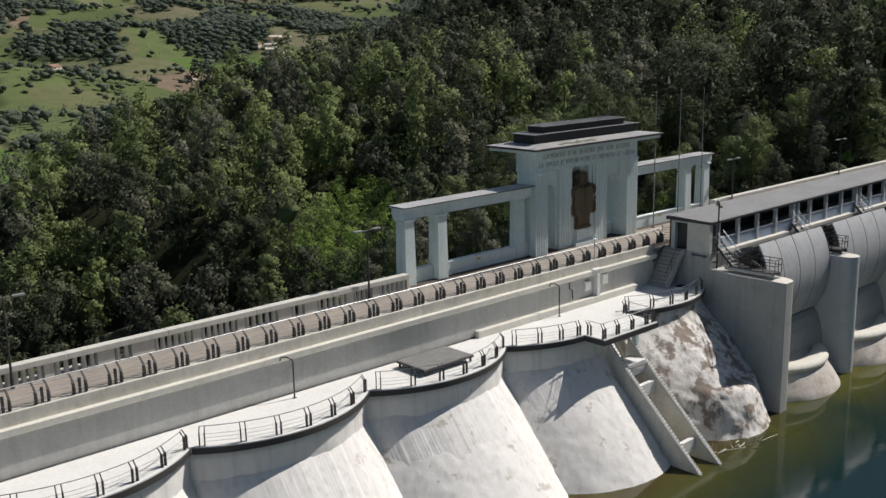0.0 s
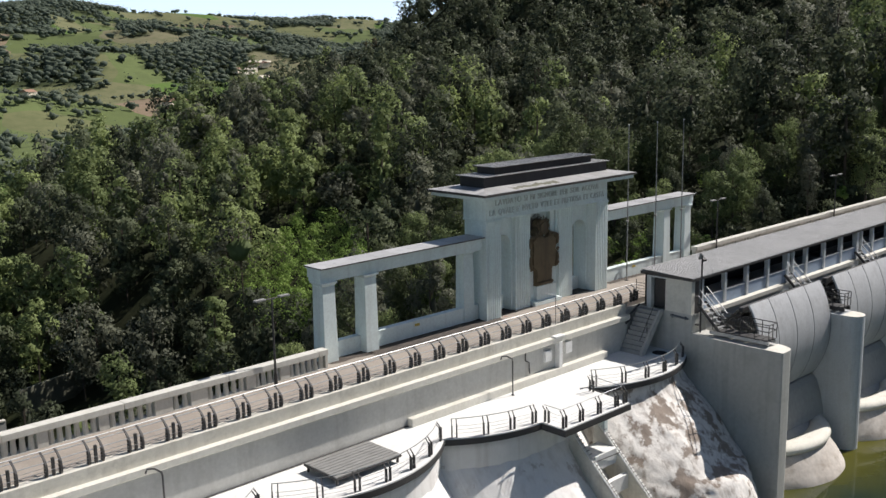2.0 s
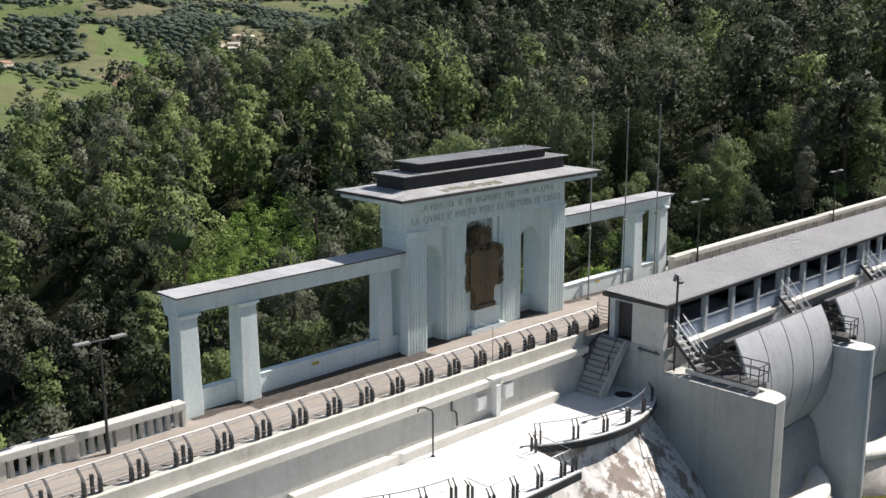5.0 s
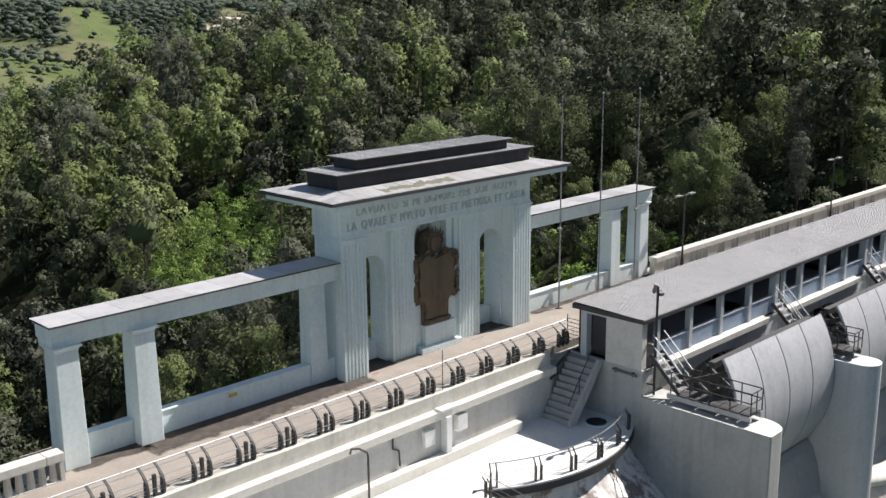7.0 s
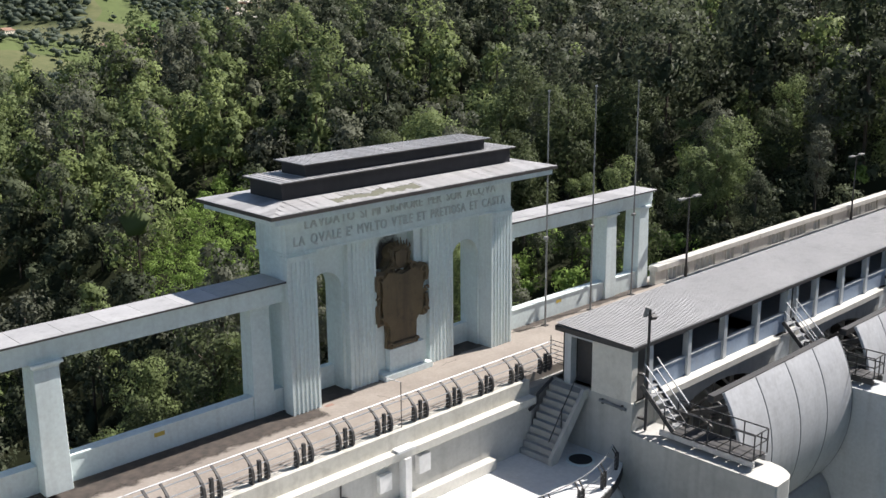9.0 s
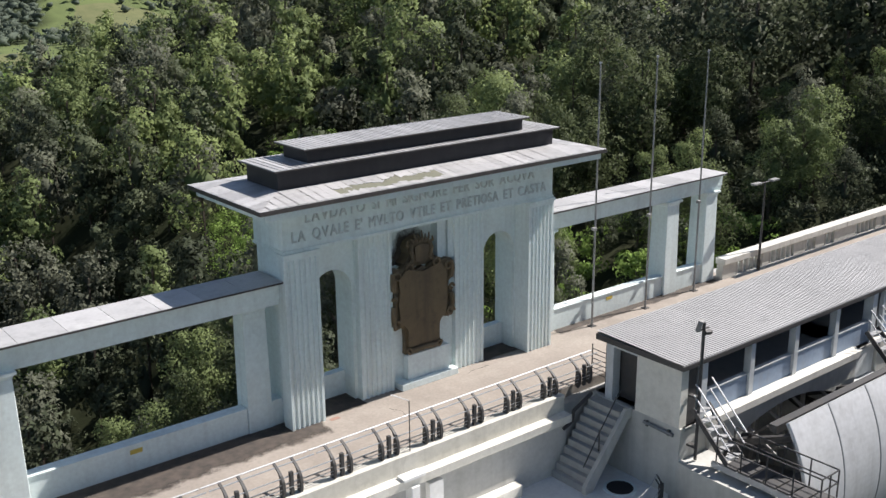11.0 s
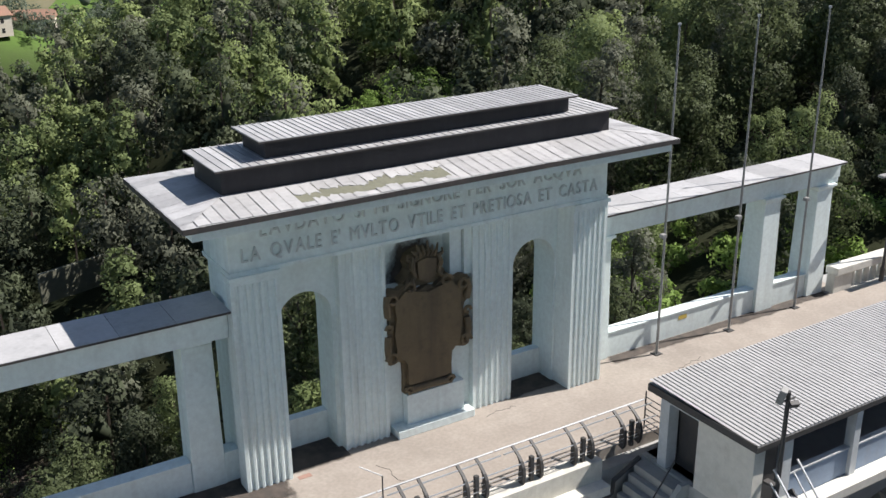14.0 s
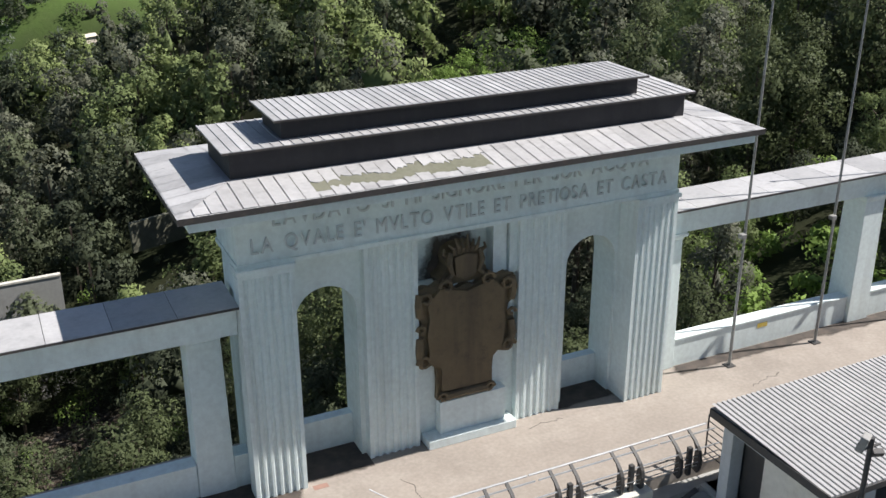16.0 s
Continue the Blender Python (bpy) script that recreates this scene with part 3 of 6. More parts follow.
def sill(i):
    """A low arched sill between two piers: rounded lip, and a stained body that swells towards the water."""
    x0, x1 = PIERS[i] + 0.86, PIERS[i + 1] - 0.86
    mid, half, sag, n = (x0 + x1) / 2, (x1 - x0) / 2, 2.5, 32
    r = (half ** 2 + sag ** 2) / (2 * sag)

    def sweep(bm, prof):
        """Carries a profile of (distance behind the front, z) along the arc."""
        rows = []
        for j in range(n + 1):
            x = x0 + (x1 - x0) * j / n
            front = r - math.sqrt(r * r - (x - mid) ** 2)
            rows.append([bm.verts.new((x, min(46.6, 36.1 + front * k + d + 0.05 * noise.noise((x * 0.9, z, i)) * (z < -9.8)), z)) for d, z, k in prof])
        m = len(prof)
        for p, q in zip(rows, rows[1:]):
            for j in range(m):
                f = bm.faces.new((p[j], p[(j + 1) % m], q[(j + 1) % m], q[j]))
                f.smooth = j < m - 3
        bm.faces.new(rows[0])
        bm.faces.new(rows[-1])
        return bm
    t = thing("spillway_sill", "rounded stained concrete sill under the spillway gate", "sill", "spillway sills", "structure")
    body = [(1.5, -9.35, 1), (0.25, -9.75, 1), (0.12, -9.9, 1), (-0.1, -10.2, 1), (-0.42, -10.6, 1), (-0.8, -11.1, 1), (-1.1, -11.5, 1), (-1.2, -11.9, 1), (-1.2, -13.2, 1), (9.0, -13.2, 0), (9.0, -9.35, 0)]
    part("sill_body", sweep(bmesh.new(), body), SILL, t, "stained rounded concrete sill")
    lip = [(1.6, -9.28, 1), (1.2, -9.16, 1), (0.6, -9.12, 1), (0.25, -9.18, 1), (0.05, -9.34, 1), (0.0, -9.52, 1), (0.1, -9.7, 1), (0.4, -9.76, 1), (1.5, -9.6, 1)]
    part("sill_lip", sweep(bmesh.new(), lip), LEDGE, t, "pale rounded sill lip")
    apron = [(1.62, -9.3, 1), (2.6, -9.05, 0.8), (3.4, -8.8, 0.6), (10.4, -8.8, 0), (10.4, -9.4, 0), (1.62, -9.4, 1)]
    part("apron", sweep(bmesh.new(), apron), CONCRETE, t, "grey concrete apron rising to the gate")
    bm = bmesh.new()
    extrude(bm, [(38.45, -9.2), (38.5, -8.7), (38.75, -7.6), (39.05, -6.75), (39.35, -6.4), (39.8, -6.3), (41.0, -6.5), (46.55, -7.2), (46.55, -9.2)], "x", x0 + 0.002, x1 - 0.002)
    part("weir_crest", bm, CONCRETE, t, "shaded rounded concrete crest under the gate")


def gate(i):
    """A radial gate: curved skin of plates, side shields, ribs and arms behind."""
    x0, x1 = PIERS[i] + 1.0, PIERS[i + 1] - 0.9
    t = thing("spillway_gate", "grey painted curved steel spillway gate with welded seams", "gate", "spillway gates")
    cy, cz, r = 44.3, -2.7, 6.1
    a0, a1, n = math.radians(147), math.radians(215), 30
    count = 4
    for k in range(count):
        xa, xb = x0 + (x1 - x0) * k / count, x0 + (x1 - x0) * (k + 1) / count
        bm = bmesh.new()
        rows = []
        for j in range(n + 1):
            a = a0 + (a1 - a0) * j / n
            rows.append([bm.verts.new((x, cy + (r - d) * math.cos(a), cz + (r - d) * math.sin(a)))
                         for x, d in ((xa + 0.015, 0.025), (xa + 0.05, 0.0), (xb - 0.05, 0.0), (xb - 0.015, 0.025), (xb - 0.015, 0.12), (xa + 0.015, 0.12))])
        for p, q in zip(rows, rows[1:]):
            for j in range(6):
                bm.faces.new((p[j], p[(j + 1) % 6], q[(j + 1) % 6], q[j]))
        bm.faces.new(rows[0])
        bm.faces.new(rows[-1])
        part("plate", bm, GATE, t)
        bm = bmesh.new()
        tube(bm, [(xb, cy + (r - 0.02) * math.cos(a0 + (a1 - a0) * j / 18), cz + (r - 0.02) * math.sin(a0 + (a1 - a0) * j / 18)) for j in range(19)], 0.03, 5)
        part("seam", bm, SEAM, t, "grey seam strip")
    for x in (x0 + 1.2, x1 - 1.2):
        for a in (155, 178, 202):
            a = math.radians(a)
            bm = bmesh.new()
            beam(bm, (x, cy + 5.95 * math.cos(a), cz + 5.95 * math.sin(a)), (x, cy + 0.2, cz), 0.25, 0.3, (1, 0, 0))
            part("arm", bm, STEEL, t, "dark steel arm")
    for z, y in ((0.2, 39.75), (-1.4, 38.75), (-3.2, 38.55)):
        bm = bmesh.new()
        beam(bm, (x0, y, z), (x1, y, z), 0.3, 0.3)
        part("stiffener", bm, STEEL, t, "dark steel stiffener")
    bm = bmesh.new()
    for k in range(7):
        u = x0 + 0.4 + (x1 - x0 - 0.8) * k / 6
        beam(bm, (u, 40.2, 0.0), (u + 0.9, 41.5, -1.2), 0.08, 0.08)
    part("bracing", bm, RUSTY, t, "brown rusty bracing")
    for k in range(6):
        u = x0 + 0.6 + (x1 - x0 - 1.2) * k / 5
        bm = bmesh.new()
        beam(bm, (u, 43.1, -4.2), (u, 43.1, -0.6), 0.14, 0.14, (0, 1, 0))
        beam(bm, (u, 43.1, -1.0), (u + 0.8, 41.4, -2.6), 0.1, 0.1)
        beam(bm, (u, 43.1, -3.4), (u - 0.7, 41.2, -2.2), 0.1, 0.1)
        part("hoist_frame", bm, POLE, t, "greyed rusty hoist frame")
    part("hoist_shaft", bar([(x0, 42.9, -1.15), (x1, 42.9, -1.15)], 0.1, 7), RUSTY, t, "dark hoist shaft")


for i in range(5):
    sill(i)
    if i < 4:
        gate(i)


def railing_run(parent, pts, posts, height=1.0, r=0.03, material=STEEL):
    """A simple pipe rail along points: posts at each point of posts, and three bars."""
    for h in (height, height * 0.55):
        part("rail", bar([(x, y, z + h) for x, y, z in pts], r, 5), material, parent)
    for x, y, z in posts:
        part("post", bar([(x, y, z), (x, y, z + height)], r, 5), material, parent)


def catwalk(i):
    """The steel catwalk on a pier's head: stair from the gallery, deck, rails."""
    x = PIERS[i] + 0.15
    t = thing("gate_catwalk", "dark steel catwalk and steep stair on a spillway pier", "catwalk", "gate catwalks")
    end, low = (37.0, 0.0) if i == 0 else (37.55, 0.15)
    bm = bmesh.new()
    for dx in (-0.45, 0.45):
        box(bm, x + dx - 0.06, x + dx + 0.06, end, 41.2, -1.4 - low, -1.18 - low)
    part("bearer", bm, ZINC if i == 0 else STEEL, t, "pale steel bearers")
    for k in range(7):
        y = end + 0.06 + k * 0.52
        part("grating", boxed(x - 0.5, x + 0.5, y, y + 0.46, -1.17 - low, -1.1 - low), STEEL, t)
    for dx in (-0.5, 0.5):
        pts = [(x + dx, end, -1.1 - low), (x + dx, 41.0, -1.1 - low)]
        posts = [(x + dx, end + k * (41.0 - end) / 4, -1.1 - low) for k in range(5)]
        railing_run(t, pts, posts, 1.0, 0.03, STEEL)
    railing_run(t, [(x - 0.5, end, -1.1 - low), (x + 0.5, end, -1.1 - low)], [(x, end, -1.1 - low)], 1.0, 0.03, STEEL)
    # steep stair up to the gallery sill
    for dx in (-0.45, 0.45):
        bm = bmesh.new()
        beam(bm, (x + dx, 40.6, -1.1), (x + dx, 42.2, 0.45), 0.05, 0.2)
        part("stringer", bm, STEEL, t)
        part("handrail", bar([(x + dx, 40.5, -0.1), (x + dx, 42.1, 1.45)], 0.035, 5), ZINC, t, "bright galvanised handrail")
        part("handrail", bar([(x + dx, 40.55, -0.55), (x + dx, 42.15, 1.0)], 0.028, 5), ZINC, t, "bright galvanised handrail")
    for k in range(6):
        q = (k + 0.5) / 6
        part("tread", boxed(x - 0.45, x + 0.45, 40.6 + 1.6 * q - 0.12, 40.6 + 1.6 * q + 0.12, -1.1 + 1.55 * q - 0.02, -1.1 + 1.55 * q + 0.02), ZINC, t, "pale grating tread")


for i in range(5):
    catwalk(i)

# ---- gallery over the gates ----
GX0 = 67.8


def gallery():
    t = thing("gate_gallery", "long white gallery with a grey ribbed roof and dark openings", "gallery")
    end = RIGHT
    # roof: ribbed sheet, the ribs run down the slope
    y0, y1, za, zb = 42.3, 46.4, 2.14, 2.27
    xs, zs = [], []
    x = GX0 - 0.28
    while x < end:
        for f, h in ((0.0, 0.0), (0.098, 0.0), (0.106, -0.07), (0.152, -0.07)):
            xs.append(x + f)
            zs.append(h)
        x += 0.16
    bm = bmesh.new()
    low = [bm.verts.new((x, y0, za + h + 0.05)) for x, h in zip(xs, zs)]
    top = [bm.verts.new((x, y1, zb + h + 0.05)) for x, h in zip(xs, zs)]
    under = [bm.verts.new((x, y0, za - 0.06)) for x in xs]
    for j in range(len(xs) - 1):
        bm.faces.new((low[j], low[j + 1], top[j + 1], top[j]))
        bm.faces.new((under[j], under[j + 1], low[j + 1], low[j]))
    soffit = [bm.verts.new(p) for p in ((xs[0], y0, za - 0.06), (xs[-1], y0, za - 0.06), (xs[-1], y1, zb - 0.06), (xs[0], y1, zb - 0.06))]
    bm.faces.new(soffit)
    roof = part("roof", bm, GAL, t, "grey ribbed sheet roof")
    bm = boxed(GX0 - 0.32, end, y0 - 0.03, y0 + 0.02, za - 0.16, za + 0.0)
    box(bm, GX0 - 0.32, GX0 - 0.27, y0 + 0.02, y1, za - 0.16, za + 0.06)
    part("fascia", bm, STEEL, roof, "dark roof edge")
    # head kiosk
    part("kiosk_wall", boxed(GX0 - 0.198, GX0 + 0.2, 42.42, 44.45, -0.3, 2.08), LEDGE, t)
    part("corner_panel", boxed(GX0 + 0.2, GX0 + 0.72, 42.45, 42.56, -0.9, 2.06), STEEL, t, "dark steel corner panel")
    part("lintel", boxed(GX0 - 0.198, GX0 + 0.2, 44.45, 45.6, 1.85, 2.08), DULL, t)
    part("door_post", boxed(GX0 - 0.19, GX0 + 0.2, 45.6, 45.95, -0.35, 2.08), DULL, t)
    part("door", boxed(GX0 + 0.3, GX0 + 0.36, 44.4, 45.65, -0.3, 1.9), STEEL, t, "dark steel door standing in shade")
    part("floor_slab", boxed(GX0, end, 42.3, 46.6, -0.42, -0.3), CONCRETE, t)
    # the gallery's inner shade is painted onto this wall as near-black
    part("rear_wall", boxed(GX0 + 0.4, end, 46.3, 46.5, -0.3, 2.0), DARK, t, "rear wall coloured near-black for the gallery's inner shade")
    # piers of the arcade
    x = GX0 + 1.1
    k = 0
    while x < end - 1:
        big = (k % 4 == 0)
        w = 0.26 if not big else 0.34
        part("column", boxed(x - w / 2, x + w / 2, 42.4, 42.4 + (0.3 if not big else 0.42), -0.3, 2.08), DULL, t)
        a = x + w / 2
        if big and k:
            part("door", boxed(a, a + 0.55, 42.6, 42.66, -0.28, 2.06), STEEL, t, "dark steel door to the catwalk stair")
            part("column", boxed(a + 0.55, a + 0.73, 42.4, 42.7, -0.3, 2.08), DULL, t)
            a += 0.73
        part("panel", boxed(a, x + 2.92 - 0.13, 42.52, 42.64, -0.28, 0.66), PANEL, t, "parapet panel with blue sky shade put into its colour")
        part("panel_cap", boxed(a, x + 2.92 - 0.13, 42.48, 42.68, 0.66, 0.71), DULL, t)
        x += 2.925
        k += 1


gallery()


def bridge_arch(i):
    x0, x1 = PIERS[i] + 0.86, PIERS[i + 1] - 0.86
    prof = [(x0, -0.28), (x0, -2.6)]
    for j in range(17):
        q = j / 16
        prof.append((x0 + (x1 - x0) * q, -2.6 + 1.6 * math.sin(math.pi * q) ** 0.75))
    prof += [(x1, -2.6), (x1, -0.28)]
    prof = [p for j, p in enumerate(prof) if j == 0 or p != prof[j - 1]]
    t = thing("bridge_arch", "white concrete arched beam carrying the gallery", "beam", "gallery arches", "structure")
    part("arch_beam", prism(prof[1:] + prof[:1], "y", 42.2, 42.6), PIER, t)
    part("string_course", boxed(PIERS[i] + 0.7, PIERS[i + 1] - 0.7, 42.02, 42.5, -0.5, -0.2, 0.015), LEDGE, t, "bright white string course")


for i in range(5):
    bridge_arch(i)

# fittings on the wall below the kiosk
pipe = thing("wall_pipe", "grey pipe fixed to the concrete wall below the kiosk", "pipe")
part("pipe", bar([(67.53, 43.95, -0.55), (67.53, 42.6, -0.6)], 0.07, 7), SEAM, pipe)
for y in (43.8, 42.8):
    part("clip", boxed(67.5, 67.6, y - 0.04, y + 0.04, -0.68, -0.47), STEEL, pipe)

# stair from walkway to kiosk
def crest_stair():
    t = thing("concrete_stair", "grey worn concrete stair from walkway to kiosk door", "stair")
    n = 10
    xa, xb = 65.25, 67.3
    rise = (-0.36 - WALK_Z) / n
    for k in range(n):
        x = xa + (xb - xa) * k / n
        z = WALK_Z + (k + 1) * rise
        part("step", boxed(x, x + (xb - xa) / n + 0.1, 44.75, 46.36, z - rise - 0.06, z, 0.008), CONCRETE, t)
    for y0, y1 in ((44.58, 44.745),):
        bm = prism([(xa - 0.05, WALK_Z), (xa - 0.05, WALK_Z + 0.3), (xb, -0.24), (67.59, -0.24), (67.59, -0.66), (xb + 0.12, -0.66), (xa + 0.36, WALK_Z)], "y", y0, y1)
        part("side_beam", bm, PIER, t, "sloping concrete stair beam")
    part("landing", boxed(xb, 67.59, 44.745, 46.39, -0.75, -0.362), CONCRETE, t)
    part("soffit", prism([(xa + 0.1, WALK_Z), (xa + 0.3, WALK_Z), (xb + 0.1, -0.9), (xb + 0.1, -0.7)], "y", 44.75, 46.38), PIER, t)
    part("wall_pipe", bar([(65.75, 46.3, -1.2), (66.2, 46.28, -1.0), (66.25, 46.28, -0.6), (67.2, 46.25, -0.1)], 0.07, 6), STEEL, t, "dark pipe along the wall")
    part("handrail_post", bar([(66.2, 44.9, -1.75), (66.2, 44.9, -0.85)], 0.03, 5), STEEL, t)
    part("handrail", bar([(65.4, 44.9, -2.1), (66.2, 44.9, -0.95), (67.3, 44.9, 0.5)], 0.025, 5), STEEL, t)
    hole = thing("drain_cover", "dark round drain opening in the white walkway", "drain", at=(66.55, 44.1, WALK_Z))
    part("rim", bar([(0, 0, 0.001), (0, 0, 0.05)], 0.62, 20), WHITE, hole, "pale raised rim")
    # no hole is cut: a near-black disc paints the darkness inside it
    part("cover", bar([(0, 0, 0.02), (0, 0, 0.06)], 0.5, 20), DARK, hole, "near-black disc standing for the shade in the opening")


crest_stair()

# ---- road railing ----
def road_railing():
    t = thing("road_railing", "dark steel railing of curved brackets with pale pipe rails", "railing")
    first = 41.4 - 1.85 * 20
    post = hoop = None
    prof = [(-0.02, -0.05, 0.18), (-0.07, 0.14, 0.24), (-0.08, 0.36, 0.24), (-0.06, 0.56, 0.19), (0.0, 0.7, 0.1), (0.12, 0.82, 0.045), (0.42, 0.97, 0.04)]
    bm = bmesh.new()
    rows = []
    for j, (y, z, w) in enumerate(prof):
        a, b = prof[max(0, j - 1)], prof[min(len(prof) - 1, j + 1)]
        d = Vector((0, b[0] - a[0], b[1] - a[1])).normalized()
        nrm = Vector((0, -d.z, d.y))
        c = Vector((0, y, z))
        rows.append([bm.verts.new(c + nrm * s * w / 2 + Vector((q * 0.045, 0, 0))) for s, q in ((-1, -1), (-1, 1), (1, 1), (1, -1))])
    for a, b in zip(rows, rows[1:]):
        for j in range(4):
            bm.faces.new((a[j], a[(j + 1) % 4], b[(j + 1) % 4], b[j]))
    bm.faces.new(rows[0])
    bm.faces.new(rows[-1])
    x = first
    while x < 68.4:
        if post is None:
            post = part("post", boxed(-0.06, 0.06, -0.06, 0.06, -0.05, 0.8, 0.008), STEEL, t)
            post.location = (x, 46.78, 0.05)
            hoop = part("bracket", bm, STEEL, t)
            hoop.location = (x - 0.31, 46.86, 0.05)
        else:
            share(post, t, x, 46.78, 0.05)
            share(hoop, t, x - 0.31, 46.86, 0.05)
        share(hoop, t, x + 0.31, 46.86, 0.05)
        x += 1.85
    x = first - 0.9
    while x < 68.0:
        e = min(x + 3.7, 68.3)
        part("top_rail", bar([(x, 47.31, 1.03), (e - 0.05, 47.31, 1.03)], 0.028, 6), ZINC, t, "bright galvanised top rail")
        part("rail", bar([(x + 0.2, 47.14, 0.94), (e + 0.1, 47.14, 0.94)], 0.026, 5), ZINC, t, "thin galvanised rail")
        part("rail", bar([(x, 46.8, 0.7), (e, 46.8, 0.7)], 0.022, 5), ZINC, t, "thin galvanised rail")
        x += 3.7
    for y, z in ((46.76, 0.5), (46.72, 0.36), (46.76, 0.22)):
        part("wire", bar([(first, y, z), (68.3, y, z)], 0.012, 4), ZINC, t, "thin wire")
    for q in (0.1, 0.3, 0.5, 0.7, 0.9, 1.1):
        part("end_bar", bar([(68.3, 46.45, q), (68.3, 47.3, q)], 0.018, 5), STEEL, t)
    for y in (46.45, 47.3):
        part("end_post", bar([(68.3, y, 0.0), (68.3, y, 1.3)], 0.025, 5), STEEL, t)


road_railing()


# ---- walkway railings ----
def walkway_railing(xs, path, label, top=True, end_x=None):
    """Paired flat posts along the scalloped edge with wires and a bent-in top."""
    t = thing("walkway_railing", label, "railing", "walkway railings")
    plate = None
    for x, y, turn in xs:
        for d in (-0.13, 0.13):
            if plate is None:
                bm = bmesh.new()
                box(bm, -0.03, 0.03, -0.07, 0.07, 0.0, 0.68)
                beam(bm, (0, 0, 0.66), (0, 0.22, 0.98), 0.04, 0.05, (1, 0, 0))
                plate = part("post", bm, STEEL, t)
                plate.matrix_basis = pose(x + d * math.cos(turn), y + d * math.sin(turn), WALK_Z, 0, 0, math.degrees(turn))
            else:
                share(plate, t, x + d * math.cos(turn), y + d * math.sin(turn), WALK_Z, math.degrees(turn))
    for off, z, r, m in ((0.22, 0.98, 0.024, ZINC), (0.0, 0.62, 0.01, ZINC), (0.0, 0.42, 0.01, ZINC), (0.0, 0.22, 0.01, ZINC)):
        part("top_rail" if z > 0.9 else "wire", bar([(x, y + off, WALK_Z + z) for x, y in path], r, 4), m, t, "galvanised rail" if z > 0.9 else "thin wire")


def scallop_railing(k):
    xa, xb = X0 + k * BAY + 0.55, X0 + (k + 1) * BAY - 0.25
    if k == 0:
        xb = 51.0
    if k == 1:
        xa, xb = 58.2, 67.0
    n = max(2, round((xb - xa) / 1.75))
    posts = []
    for j in range(n + 1):
        x = xa + (xb - xa) * j / n
        slope = (edge_y(x + 0.05) - edge_y(x - 0.05)) / 0.1
        posts.append((x, edge_y(x) + 0.22, math.atan(max(-1.2, min(1.2, slope)))))
    m = 28
    path = [(xa + (xb - xa) * j / m, edge_y(xa + (xb - xa) * j / m) + 0.22) for j in range(m + 1)]
    walkway_railing(posts, path, "low railing of paired dark plates along the white walkway")


for k in range(-4, 2):
    scallop_railing(k)
pts = [(51.55, 41.2), (51.55, 39.95), (53.0, 39.95), (54.6, 39.95), (56.2, 39.95), (57.0, 39.95), (57.3, 42.6)]
walkway_railing([(x, y, 0.0 if y < 40 else 1.57) for x, y in pts], pts, "low railing of paired dark plates round the intake platform")


# ---- hatch cover on the walkway ----
def hatch():
    t = thing("hatch_cover", "dark slatted steel hatch cover on short legs over the white walkway", "hatch")
    z = WALK_Z + 0.3
    part("frame", boxed(38.25, 42.35, 42.85, 45.45, z, z + 0.1), STEEL, t)
    for x in (38.4, 42.2):
        for y in (43.0, 45.3):
            part("leg", boxed(x - 0.05, x + 0.05, y - 0.05, y + 0.05, WALK_Z, z), STEEL, t)
    for k in range(9):
        y = 42.88 + k * 0.285
        part("slat", boxed(38.28, 42.32, y, y + 0.24, z + 0.1, z + 0.15), POLE, t, "grey steel slat")


hatch()


# ---- crook pipes and the wall's fittings ----
def crook(x, y):
    t = thing("vent_pipe", "dark crook-topped pipe standing on the walkway", "pipe", "vent pipes")
    pts = [(x, y, WALK_Z), (x, y, -0.95), (x - 0.03, y + 0.02, -0.78), (x - 0.25, y + 0.25, -0.62), (x - 0.5, y + 0.42, -0.62), (x - 0.62, y + 0.36, -0.78)]
    part("pipe", bar(pts, 0.045, 7), STEEL, t)
    part("foot", boxed(x - 0.09, x + 0.09, y - 0.09, y + 0.09, WALK_Z, WALK_Z + 0.03), STEEL, t)


crook(30.85, 45.6)
crook(53.6, 45.6)


def wall_box():
    t = thing("meter_boxes", "white cable duct with grey meter boxes on the wall", "box")
    part("duct", boxed(58.42, 58.74, 46.02, 46.42, -2.55, -0.9, 0.02), DECK, t)
    part("head", boxed(58.1, 59.0, 46.04, 46.45, -0.62, -0.5, 0.02), DECK, t)
    part("meter_box", boxed(57.3, 57.9, 46.2, 46.42, -2.0, -1.3, 0.02), DECK, t, "white box")
    part("meter_box", boxed(59.25, 59.85, 46.16, 46.42, -1.85, -1.1, 0.02), DECK, t, "white box")
    part("conduit", bar([(55.6, 46.36, -1.05), (55.55, 46.33, -1.5), (55.9, 46.33, -1.7), (55.95, 46.33, -2.4)], 0.04, 6), STEEL, t, "dark conduit")
    mast = thing("thin_mast", "thin dark mast with a crossarm by the railing", "mast")
    part("pole", bar([(58.85, 46.7, 0.05), (58.85, 46.7, 1.9)], 0.02, 6), STEEL, mast)
    part("arm", bar([(58.85, 46.7, 1.9), (58.4, 47.1, 2.1)], 0.015, 5), ZINC, mast)


wall_box()

